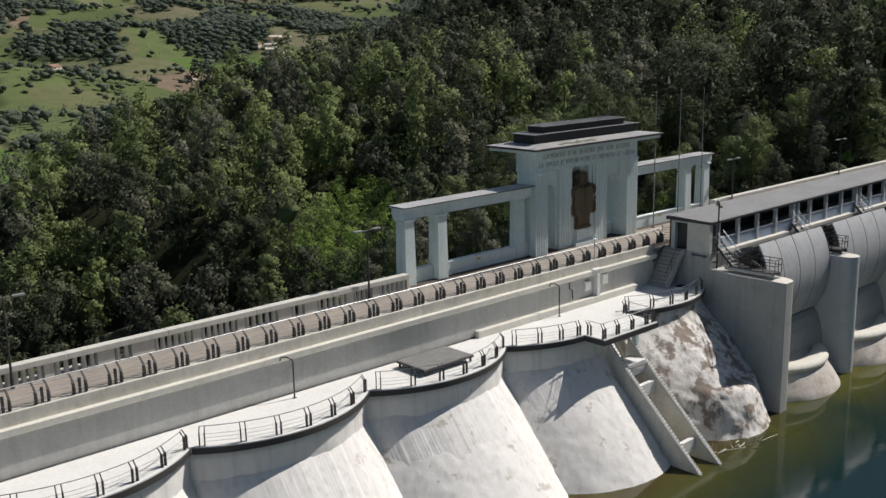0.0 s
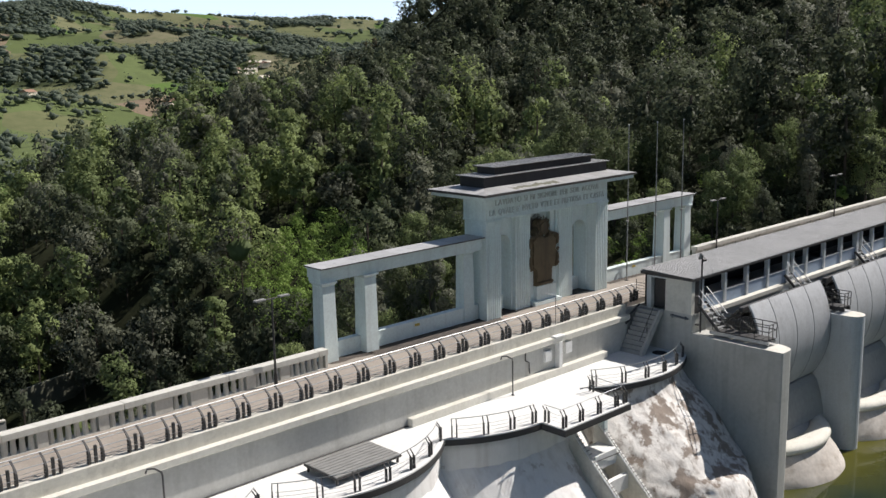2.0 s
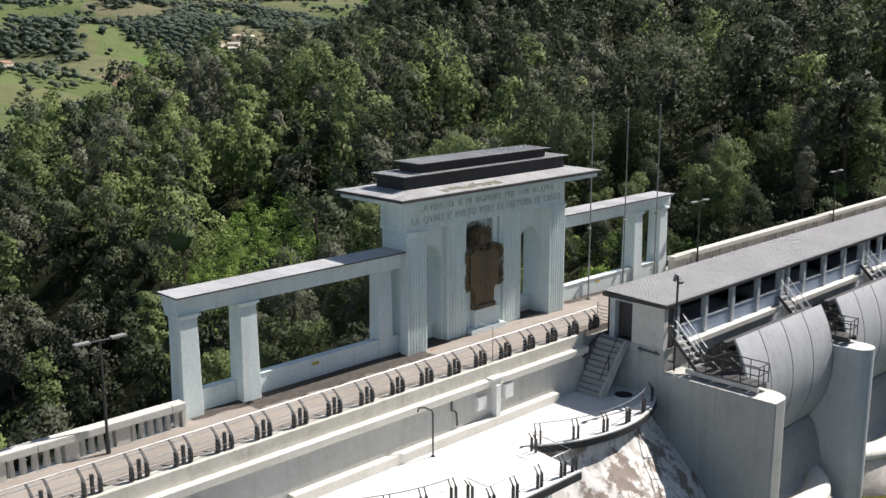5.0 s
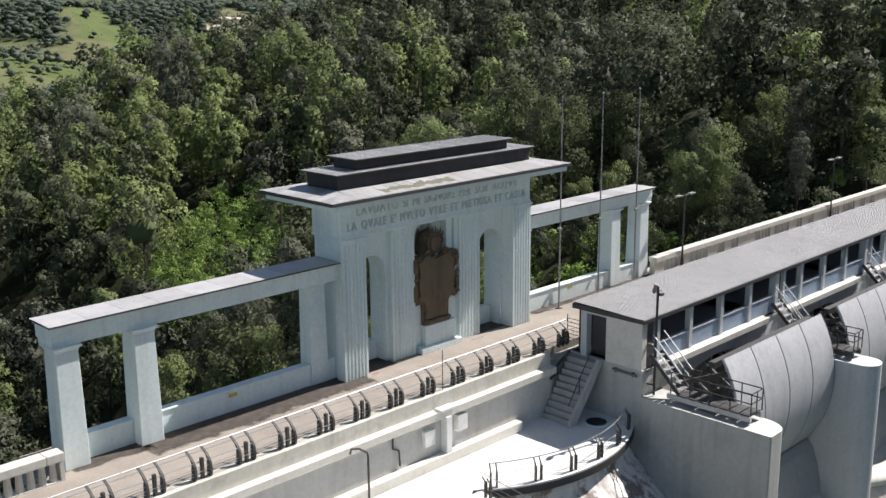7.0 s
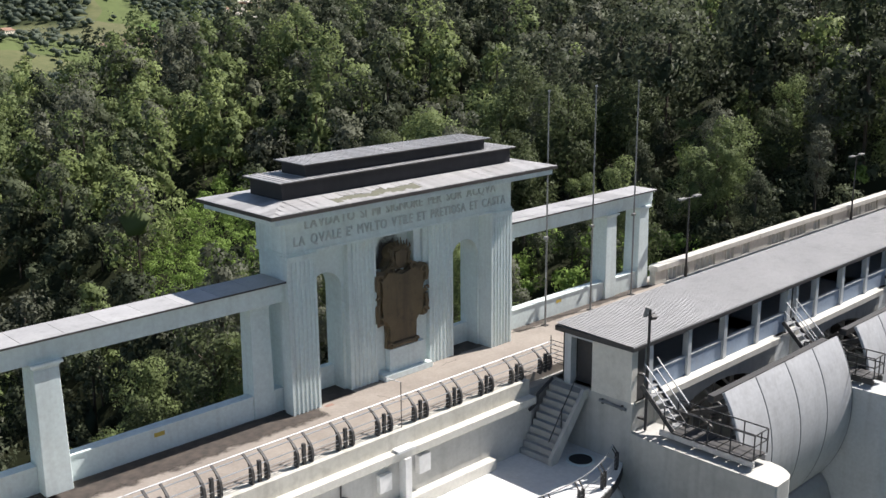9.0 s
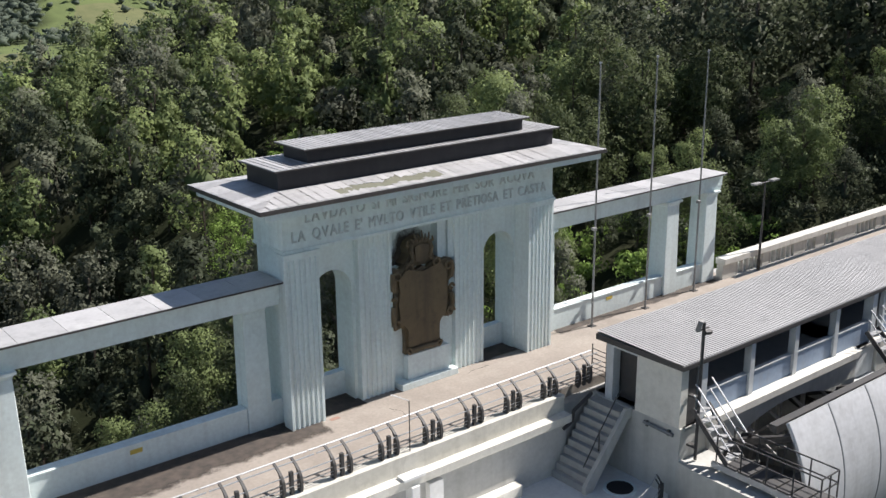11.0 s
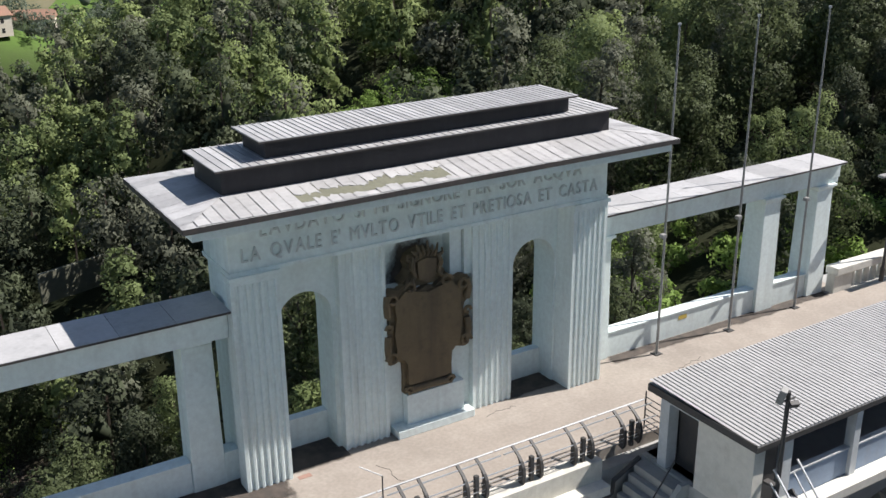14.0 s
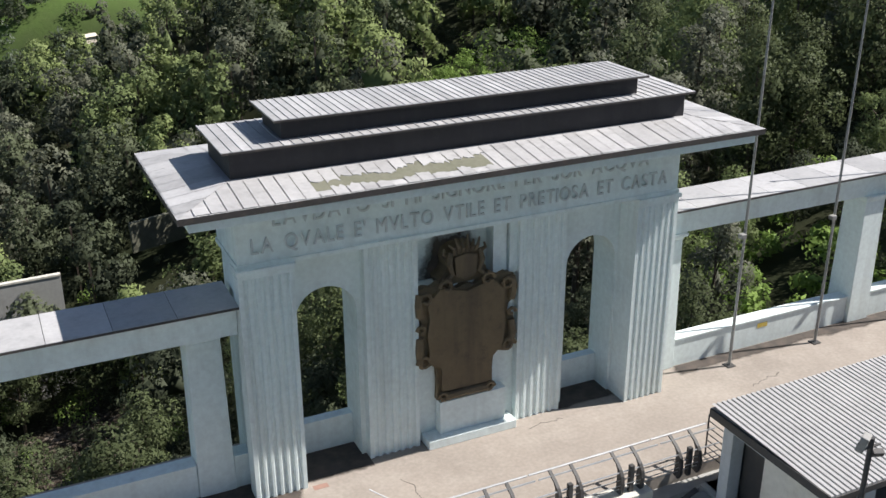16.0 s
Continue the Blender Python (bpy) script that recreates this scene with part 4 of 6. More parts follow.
# ---- balustrades ----
def shaft():
    """An eight-sided baluster, thicker at its foot."""
    bm = bmesh.new()
    rows = []
    for z, r in ((0.035, 0.15), (0.12, 0.15), (0.62, 0.115), (0.7, 0.14), (0.78, 0.14)):
        rows.append([bm.verts.new((r * math.cos(math.pi * (q + 0.5) / 4), r * math.sin(math.pi * (q + 0.5) / 4), z)) for q in range(8)])
    for lo, hi in zip(rows, rows[1:]):
        for q in range(8):
            bm.faces.new((lo[q], lo[(q + 1) % 8], hi[(q + 1) % 8], hi[q]))
    return bm


def balustrade(name, groups, x0, x1, label, dy=0.0):
    t = thing(name, label, "balustrade", "crest balustrades")
    x = x0
    while x < x1 - 0.01:
        e = min(x + BAY / 2, x1)
        part("cap", boxed(x, e - 0.012, 50.15 + dy, 50.74 + dy, 0.78, 1.1, 0.03), CREAM, t)
        part("base", boxed(x, e, 50.26 + dy, 50.64 + dy, 0.0, 0.035), CREAM, t)
        x = e
    edge = x0
    post = None
    for a, b in groups:
        if a - edge > 0.05:
            part("panel", boxed(edge, a, 50.26 + dy, 50.64 + dy, 0.035, 0.78), CREAM, t)
        n = max(2, round((b - a) / 0.43))
        for k in range(n):
            x = a + (b - a) * (k + 0.5) / n
            if post is None:
                post = part("baluster", shaft(), CREAM, t)
                post.location = (x, 50.45 + dy, 0)
            else:
                share(post, t, x, 50.45 + dy, 0.0)
        edge = b
    if x1 - edge > 0.05:
        part("panel", boxed(edge, x1, 50.26 + dy, 50.64 + dy, 0.035, 0.78), CREAM, t)


groups = [(36.0, 38.3), (38.85, 40.4), (41.0, 43.4)]
c = 34.55
while c > 8:
    groups += [(c - 0.5, c + 0.5), (c - 3.8, c - 1.45), (c - 6.7, c - 4.3), (c - 9.6, c - 7.2)]
    c -= BAY
balustrade("balustrade", sorted(groups), 3.0, 43.55, "white concrete balustrade with square balusters and a heavy cap")
groups = []
c = 91.0
while c < 130:
    groups += [(c - 7.9, c - 5.6), (c - 5.0, c - 2.7), (c - 1.6, c - 0.6), (c + 0.3, c + 1.3)]
    c += BAY
balustrade("balustrade", sorted(groups), 82.0, 134.0, "white concrete balustrade with square balusters behind the gallery", 0.95)


# ---- the monument ----
MX = 62.93   # its middle


def fluted(x0, x1, yf, yb, z0, z1, flutes):
    """A pilaster whose face is cut by vertical flutes."""
    w = x1 - x0
    out = [(x0, yb), (x0, yf)]
    m = 0.07
    step = (w - 2 * m) / flutes
    for k in range(flutes):
        a = x0 + m + k * step
        out += [(a + 0.034, yf), (a + 0.06, yf + 0.03), (a + 0.09, yf + 0.055), (a + step - 0.065, yf + 0.055), (a + step - 0.034, yf)]
    out += [(x1, yf), (x1, yb)]
    return prism(out, "z", z0, z1)


def arched_wall(x0, x1, ax0, ax1, yf, yb, z0, z1, spring):
    """A wall with a round-headed opening through it."""
    r, c = (ax1 - ax0) / 2, (ax0 + ax1) / 2
    ring = [(ax0, z0)] + [(c - r * math.cos(math.pi * j / 20), spring + r * math.sin(math.pi * j / 20)) for j in range(21)] + [(ax1, z0)]
    outer = [(x0, z0), (x0, z1), (x1, z1), (x1, z0)]
    return prism(outer + ring[::-1], "y", yf, yb)


def shield_outline():
    """The escutcheon's uneven outline: broad body with scrolled corners, narrow foot."""
    half = [(0.0, 4.7), (0.28, 4.6), (0.5, 4.78), (0.78, 4.86), (1.0, 4.74), (1.2, 4.8), (1.46, 4.72), (1.5, 4.4), (1.48, 3.98), (1.32, 3.84), (1.28, 3.66), (1.34, 3.52),
            (1.48, 3.42), (1.5, 3.0), (1.5, 2.52), (1.3, 2.36), (1.02, 2.44), (0.87, 2.3), (0.84, 1.9), (0.86, 1.3), (0.4, 1.27), (0.0, 1.23)]
    return [(MX - 0.1 + x, z) for x, z in half] + [(MX - 0.1 - x, z) for x, z in half[-2:0:-1]]


def glyph(c):
    """The mesh of one raised capital letter, facing the lake, and its width."""
    cu = bpy.data.curves.new("letter", "FONT")
    cu.body = c
    cu.size = 0.56
    cu.extrude = 0.045
    tmp = new("letter", cu)
    bpy.context.view_layer.update()
    me = bpy.data.meshes.new_from_object(tmp.evaluated_get(bpy.context.evaluated_depsgraph_get()))
    bpy.data.objects.remove(tmp)
    lo = min(v.co.x for v in me.vertices)
    for v in me.vertices:
        v.co = Vector((v.co.x - lo, -v.co.z, v.co.y * 0.98))
    me.materials.clear()
    me.materials.append(LETTER)
    return me, max(v.co.x for v in me.vertices)


def monument():
    t = thing("dam_monument", "white fluted stone-like monument with a stepped dark roof", "monument")
    # bodies
    for x0, x1 in ((56.62, 57.98), (67.88, 69.24)):
        p = part("pilaster", fluted(x0, x1, 50.56, 51.12, 0.0, 6.2, 6), WHITE, t, "fluted outer pilaster")
        part("necking", boxed(x0 + 0.01, x1 - 0.01, 50.54, 51.12, 6.2, 6.34, 0.01), WHITE, p)
        part("capital", boxed(x0 - 0.04, x1 + 0.04, 50.48, 51.14, 6.34, 6.45, 0.015), WHITE, p)
        part("side_wall", boxed(x0 + (0.12 if x0 < 60 else 0.0), x1 - (0.0 if x0 < 60 else 0.12), 51.12, 52.6, 0.0, 6.45), WHITE, t)
    for x0, x1 in ((59.95, 61.42), (64.44, 65.91)):
        part("pilaster", fluted(x0, x1, 51.08, 52.5, 0.0, 6.45, 6), WHITE, t, "fluted inner pilaster")
    for a in (58.04, 66.02):
        part("arch_wall", arched_wall(a - 0.18, a + (1.91 if a < 60 else 1.98), a + 0.14, a + 1.78, 51.4, 52.48, 0.0, 6.45, 4.43), WHITE, t)
        part("sill_wall", boxed(a + 0.1, a + 1.8, 52.08, 52.4, 0.0, 0.95), WHITE, t)
    part("back_panel", boxed(61.42, 64.44, 51.72, 52.5, 0.0, 6.45), WHITE, t)
    part("front_panel", boxed(61.42, 64.44, 51.3, 51.72, 0.0, 4.72, 0.02), WHITE, t)
    part("niche_pier", boxed(63.75, 64.16, 51.3, 51.72, 4.72, 6.45), WHITE, t)
    part("niche_pier", boxed(64.2, 64.44, 51.2, 51.72, 4.72, 6.45), WHITE, t)
    part("plinth", boxed(61.55, 64.3, 50.74, 51.3, 0.0, 0.26, 0.02), WHITE, t)
    part("pedestal", boxed(62.0, 64.05, 50.98, 51.3, 0.26, 1.28, 0.02), WHITE, t)
    # entablature
    ent = part("entablature", boxed(56.66, 69.2, 50.62, 52.62, 6.56, 8.02), WHITE, t)
    part("band", boxed(56.62, 69.24, 50.57, 52.66, 6.45, 6.56, 0.015), WHITE, ent, "narrow moulded band under the inscription")
    part("bed_mould", boxed(56.52, 69.34, 50.48, 52.76, 7.9, 8.018, 0.02), WHITE, ent)
    part("cornice", boxed(55.42, 70.72, 49.42, 54.3, 8.02, 8.27, 0.02), WHITE, t, "pale cornice slab")
    # roof sheet with seams
    bm = bmesh.new()
    ring = [(55.18, 49.28), (70.92, 49.28), (70.92, 54.46), (55.18, 54.46)]
    inner = [(56.6, 50.7), (69.45, 50.7), (69.45, 53.05), (56.6, 53.05)]
    lo = [bm.verts.new((x, y, 8.27)) for x, y in ring]
    hi = [bm.verts.new((x, y, 8.42)) for x, y in ring]
    up = [bm.verts.new((x, y, 8.6)) for x, y in inner]
    for j in range(4):
        k = (j + 1) % 4
        bm.faces.new((hi[j], hi[k], up[k], up[j]))
    bm.faces.new(up)
    roof = part("roof", bm, SHEET, t, "grey sheet roof of shallow slopes")
    bm = bmesh.new()
    lo = [bm.verts.new((x, y, 8.27)) for x, y in ring]
    hi = [bm.verts.new((x, y, 8.418)) for x, y in ring]
    for j in range(4):
        k = (j + 1) % 4
        bm.faces.new((lo[j], lo[k], hi[k], hi[j]))
    bm.faces.new(lo[::-1])
    part("fascia", bm, RUSTY, roof, "dull dark roof edge")
    # loose sheets on the front slope, some torn away
    random.seed(5)
    x = 55.2
    while x < 70.88:
        w = min(0.35, 70.9 - x)
        y0, y1 = 49.3, 50.66
        torn = 58.1 < x < 62.6
        lift = random.uniform(0.006, 0.02)
        z0 = lambda y: 8.424 + (y - 49.28) * 0.18 / 1.42 + 0.004
        # mitre at both ends
        for (a, b) in (((y0 + random.uniform(0.6, 1.0), y1), (y0, y0 + random.uniform(0.12, 0.42))) if torn else ((y0, y1),)):
            yb0 = min(b, 49.28 + (x - 55.18)) if x < 56.6 else (min(b, 49.28 + (70.92 - x - w)) if x > 69.4 else b)
            if yb0 - a < 0.06:
                continue
            bm = bmesh.new()
            n = 4
            wob = [random.uniform(-0.1, 0.1) if torn and a > y0 else random.uniform(-0.01, 0.01) for _ in range(n + 1)]
            wob2 = [random.uniform(-0.07, 0.07) if torn and b < y1 else 0.0 for _ in range(n + 1)]
            lowv, hiv = [], []
            for j in range(n + 1):
                px = x + 0.012 + (w - 0.024) * j / n
                for lst, yy in ((lowv, a + wob[j]), (hiv, yb0 + wob2[j])):
                    yy = max(49.285, yy)
                    lst.append((bm.verts.new((px, yy, z0(yy) + lift)), bm.verts.new((px, yy, z0(yy) - 0.002))))
            for j in range(n):
                bm.faces.new((lowv[j][0], lowv[j + 1][0], hiv[j + 1][0], hiv[j][0]))
                bm.faces.new((lowv[j][0], lowv[j][1], lowv[j + 1][1], lowv[j + 1][0]))
                bm.faces.new((hiv[j][0], hiv[j + 1][0], hiv[j + 1][1], hiv[j][1]))
            part("sheet", bm, SHEET, roof, "")
        x += w
    part("bare_strip", prism([(49.6, 8.467), (50.55, 8.5875), (50.55, 8.56), (49.6, 8.44)], "x", 57.9, 62.8), MORTAR_AND_SHADE, roof, "bare mortar where sheets are torn off")
    # end and back slopes
    for j in range(9):
        y0, y1 = 49.6 + j * 0.52, 49.6 + j * 0.52 + 0.5
        for side in (0, 1):
            xo = 55.2 if side == 0 else 70.9
            d0 = max(0.1, min(1.4, y0 - 49.28, 54.46 - y0))
            d1 = max(0.1, min(1.4, y1 - 49.28, 54.46 - y1))
            s = 1 if side == 0 else -1
            bm = bmesh.new()
            f = [bm.verts.new(p) for p in ((xo, y0, 8.432), (xo, y1, 8.432), (xo + s * d1, y1, 8.432 + d1 * 0.127), (xo + s * d0, y0, 8.432 + d0 * 0.127))]
            bm.faces.new(f[::-1] if side == 0 else f)
            part("sheet", bm, SHEET, roof)
    for k in range(36):
        x = 56.4 + k * 0.37
        bm = bmesh.new()
        f = [bm.verts.new(p) for p in ((x, 54.44, 8.432), (x + 0.35, 54.44, 8.432), (x + 0.35, 53.06, 8.61), (x, 53.06, 8.61))]
        bm.faces.new(f[::-1])
        part("sheet", bm, SHEET, roof)
    # two stepped tiers
    for (x0, x1, y0, y1, z0, z1, o) in ((56.72, 69.34, 50.82, 52.94, 8.56, 9.24, 0.2), (58.05, 67.95, 51.12, 52.68, 9.3, 9.76, 0.22)):
        tier = part("tier", boxed(x0, x1, y0, y1, z0, z1), LEAD, t, "dark lead-clad tier")
        part("tier_edge", boxed(x0 - o, x1 + o, y0 - o, y1 + o, z1, z1 + 0.045), RUSTY, tier)
        n = 54
        first = None
        w = (x1 - x0 + 2 * o) / n
        for k in range(n):
            if first is None:
                bm = boxed(0.012, w - 0.012, y0 - o + 0.01, y1 + o - 0.01, z1 + 0.045, z1 + 0.062)
                box(bm, -0.01, 0.014, y0 - o + 0.01, y1 + o - 0.01, z1 + 0.045, z1 + 0.08)
                first = part("sheet", bm, SHEET, tier, "grey seamed roof sheet")
                first.location = (x0 - o, 0, 0)
            else:
                share(first, tier, x0 - o + k * w)
    # relief
    cx = MX - 0.1
    sh = part("escutcheon", prism(shield_outline(), "y", 51.12, 51.34), BRONZE, t, "brown carved shield")
    field = [(0.0, 4.52), (0.4, 4.62), (0.8, 4.7), (1.0, 4.5), (1.16, 4.3), (1.1, 3.9), (1.18, 3.4), (1.12, 2.9), (1.14, 2.62), (0.9, 2.5), (0.76, 2.3), (0.74, 1.62), (0.0, 1.58)]
    part("field", prism([(cx + x, z) for x, z in field] + [(cx - x, z) for x, z in field[-1:0:-1]], "y", 51.0, 51.13), BRONZE, sh, "smooth raised field of the shield")
    for sx in (-1, 1):
        for ox, oz, r, turns in ((1.22, 4.5, 0.2, 9), (1.36, 3.62, 0.13, 8), (1.28, 2.62, 0.22, 10), (0.72, 1.42, 0.15, 10), (0.62, 4.76, 0.2, 9)):
            part("scroll", bar([(cx + sx * ox + r * (1 - q / 14) * math.cos(q * 0.75) * sx, 51.0, oz + r * (1 - q / 14) * math.sin(q * 0.75)) for q in range(turns)], 0.055, 6), BRONZE, sh)
        part("side_roll", bar([(cx + sx * 1.38, 51.08, 4.66), (cx + sx * 1.42, 51.04, 4.35), (cx + sx * 1.38, 51.08, 4.0)], 0.11, 7), BRONZE, sh)
        part("side_roll", bar([(cx + sx * 1.38, 51.08, 3.36), (cx + sx * 1.42, 51.04, 3.0), (cx + sx * 1.36, 51.08, 2.6)], 0.11, 7), BRONZE, sh)
    part("foot_roll", bar([(cx - 0.6, 51.05, 1.4), (cx, 51.0, 1.46), (cx + 0.6, 51.05, 1.4)], 0.12, 8), BRONZE, sh)
    out = [(-0.72, 4.7), (-0.78, 4.9), (-0.6, 5.02), (-0.5, 5.2), (-0.56, 5.42), (-0.46, 5.62), (-0.3, 5.72), (0.0, 5.78), (0.3, 5.72), (0.44, 5.6), (0.54, 5.4), (0.52, 5.18), (0.66, 5.06), (0.7, 4.86), (0.62, 4.7)]
    crown = part("crown", prism([(cx + x, z) for x, z in out], "y", 51.22, 51.74), BRONZE, sh, "carved crown over the shield")
    part("crown_field", prism([(cx - 0.3, 4.98), (cx, 4.8), (cx + 0.3, 4.98), (cx + 0.33, 5.5), (cx, 5.58), (cx - 0.33, 5.5)], "y", 51.08, 51.23), BRONZE, crown)
    for sx in (-1, 1):
        part("curl", bar([(cx + sx * 0.42, 51.17, 5.62), (cx + sx * 0.49, 51.1, 5.35), (cx + sx * 0.4, 51.12, 5.05), (cx + sx * 0.58, 51.12, 4.84), (cx + sx * 0.7, 51.15, 4.92)], 0.075, 7), BRONZE, crown)
        part("knob", bar([(cx + sx * 0.46, 51.25, 5.5), (cx + sx * 0.62, 51.2, 5.62), (cx + sx * 0.58, 51.2, 5.76)], 0.07, 6, 0.03), BRONZE, crown)
    for k in range(6):
        x = -0.35 + 0.14 * k
        h = 6.0 - 0.5 * abs(x) + 0.1 * (k % 2)
        part("leaf", bar([(cx + x * 0.8, 51.22, 5.55), (cx + x, 51.12, 5.74), (cx + x * 1.3, 51.22, h)], 0.085, 6, 0.025), BRONZE, crown)
    # inscription
    for text, x0, x1, z in (("LAVDATO SI MI SIGNORE PER SOR ACQVA", 57.55, 68.2, 7.42), ("LA QVALE E' MVLTO VTILE ET PRETIOSA ET CASTA", 57.0, 68.85, 6.8)):
        glyphs = {c: glyph(c) for c in set(text) if c != " "}
        pen, spots = 0.0, []
        for c in text:
            if c == " ":
                pen += 0.3
                continue
            spots.append((c, pen))
            pen += glyphs[c][1] + 0.085
        k = (x1 - x0) / pen
        for c, p in spots:
            o = new("letter", glyphs[c][0])
            o.parent = ent
            o.location = (x0 + p * k, 50.6, z)
            o.scale = (k, 1, 1)


monument()


# ---- colonnade wings ----
def flare(x0, x1, y0, y1, z0, z1, d):
    """A block that widens by d on all sides towards its top."""
    bm = bmesh.new()
    rows = []
    for q, w in ((0.0, 0.0), (0.3, 0.1), (0.6, 0.35), (0.85, 0.75), (1.0, 1.0)):
        e = d * w
        rows.append([bm.verts.new((x, y, z0 + (z1 - z0) * q)) for x, y in ((x0 - e, y0 - e), (x1 + e, y0 - e), (x1 + e, y1 + e), (x0 - e, y1 + e))])
    for lo, hi in zip(rows, rows[1:]):
        for j in range(4):
            bm.faces.new((lo[j], lo[(j + 1) % 4], hi[(j + 1) % 4], hi[j]))
    bm.faces.new(rows[0])
    bm.faces.new(rows[-1])
    return bm


def wing(columns, x0, x1, dy, wall_dy, walls, label):
    """Square columns under a long lintel, with a low wall between them; dy sets it back from the road."""
    t = thing("colonnade_wing", label, "colonnade", "colonnade wings")
    for a, yf, yb in columns:
        b = a + 0.96
        bm = bmesh.new()
        lo = [bm.verts.new(p) for p in ((a, yf, 0.0), (b, yf, 0.0), (b, yb, 0.0), (a, yb, 0.0))]
        hi = [bm.verts.new(p) for p in ((a + 0.05, yf + 0.05, 4.4), (b - 0.05, yf + 0.05, 4.4), (b - 0.05, yb - 0.05, 4.4), (a + 0.05, yb - 0.05, 4.4))]
        for j in range(4):
            bm.faces.new((lo[j], lo[(j + 1) % 4], hi[(j + 1) % 4], hi[j]))
        bm.faces.new(lo[::-1])
        bm.faces.new(hi)
        bmesh.ops.bevel(bm, geom=bm.edges[:], offset=0.02, segments=1, affect="EDGES")
        col = part("column", bm, WHITE, t)
        part("capital", flare(a + 0.05, b - 0.05, yf + 0.05, yb - 0.05, 4.4, 4.54, 0.07), WHITE, col)
        part("abacus", boxed(a - 0.06, b + 0.06, yf - 0.06, yb + 0.06, 4.54, 4.64, 0.012), WHITE, col)
    part("lintel", boxed(x0 + 0.16, x1 - 0.02, 50.98 + dy, 52.1 + dy, 4.64, 4.86), WHITE, t)
    part("lintel", boxed(x0 + 0.12, x1 - 0.02, 50.93 + dy, 52.15 + dy, 4.86, 5.36), WHITE, t)
    part("lintel_moulding", boxed(x0 + 0.06, x1 - 0.02, 50.78 + dy, 52.22 + dy, 5.36, 5.44, 0.01), WHITE, t)
    cap = part("lintel_cap", boxed(x0, x1, 50.65 + dy, 52.32 + dy, 5.44, 5.5), RUSTY, t, "dull dark sheet edge")
    step = (x1 - x0) / 9
    for k in range(9):
        a = x0 + 0.01 + k * step
        part("sheet", boxed(a, a + step - 0.015, 50.66 + dy, 52.31 + dy, 5.5, 5.512), SHEET, cap, "grey roof sheet")
    for a, b in walls:
        part("low_wall", boxed(a, b, 51.4 + wall_dy, 51.8 + wall_dy, 0.0, 0.92), WHITE, t)
        part("wall_cap", boxed(a, b, 51.36 + wall_dy, 51.84 + wall_dy, 0.92, 0.98, 0.01), WHITE, t)


wing(((43.84, 50.87, 51.92), (46.85, 50.87, 51.92), (55.34, 51.33, 52.15)), 43.66, 56.62, 0.0, 0.0, ((44.81, 46.84), (47.82, 55.33), (56.31, 56.73)), "white colonnade wing with square columns and low wall")
wing(((69.54, 51.62, 52.7), (77.84, 51.56, 52.6), (80.78, 51.56, 52.6)), 69.24, 82.02, 0.68, 0.3, ((70.51, 77.83), (78.81, 80.77)), "white colonnade wing with square columns behind flagpoles")


# ---- flagpoles, lamps ----
for x, y in ((72.2, 50.96), (75.82, 50.97), (79.57, 51.1)):
    t = thing("flagpole", "slim grey steel flagpole standing on the road edge", "flagpole", "flagpoles", at=(x, y, 0))
    part("pole", bar([(0, 0, 0.0), (0, 0, 6.0), (0, 0, 11.6)], 0.05, 8, 0.032), POLE, t)
    part("base_plate", boxed(-0.15, 0.15, -0.15, 0.15, 0.0, 0.03), STEEL, t)
    part("finial", bar([(0, 0, 11.58), (0, 0, 11.66)], 0.06, 8), ZINC, t)
    part("floodlight", boxed(-0.28, -0.09, -0.2, -0.02, 4.47, 4.61, 0.02), POLE, t, "small grey floodlight")
    part("bracket", bar([(0, 0, 4.5), (-0.2, -0.1, 4.5)], 0.02, 5), STEEL, t)


def street_lamp(x, y, z, h=4.7):
    t = thing("street_lamp", "slim dark street lamp with two flat heads", "street lamp", "street lamps", at=(x, y, z))
    part("post", bar([(0, 0, 0), (0, 0, h)], 0.07, 8, 0.045), STEEL, t)
    part("arm", bar([(-0.7, 0, h - 0.02), (0.7, 0, h - 0.02)], 0.03, 6), STEEL, t)
    for s in (-1, 1):
        part("lamp_head", boxed(s * 0.75 - 0.32, s * 0.75 + 0.32, -0.13, 0.13, h - 0.05, h + 0.06, 0.03), POLE, t, "flat grey lamp head")
    part("foot", bar([(0, 0, 0), (0, 0, 0.6)], 0.1, 8), STEEL, t)


for x in (17.1, 39.88, 84.8, 106.2):
    street_lamp(x, 49.95 if x < 60 else 51.02, 0.0)


def gallery_lamp():
    t = thing("floodlight_mast", "black mast with two floodlights at the gallery corner", "floodlight", at=(68.1, 42.0, 0))
    part("mast", bar([(0, 0, -1.5), (0, 0, 3.75)], 0.06, 8), STEEL, t)
    part("arm", bar([(-0.38, 0, 3.52), (0.28, 0, 3.52)], 0.03, 6), STEEL, t)
    a = part("floodlight", boxed(-0.15, 0.15, -0.09, 0.09, -0.2, 0.2, 0.03), POLE, t, "boxy grey floodlight")
    a.matrix_basis = pose(-0.3, -0.04, 3.74, 15, 0, 30)
    b = part("floodlight", boxed(-0.13, 0.13, -0.07, 0.07, -0.08, 0.08, 0.02), STEEL, t, "boxy dark floodlight")
    b.matrix_basis = pose(0.12, -0.1, 3.4, 30, 0, -20)
    for z in (-1.0, 0.9):
        part("bracket", boxed(-0.1, 0.1, 0.0, 0.4, z - 0.04, z + 0.04), STEEL, t)


gallery_lamp()

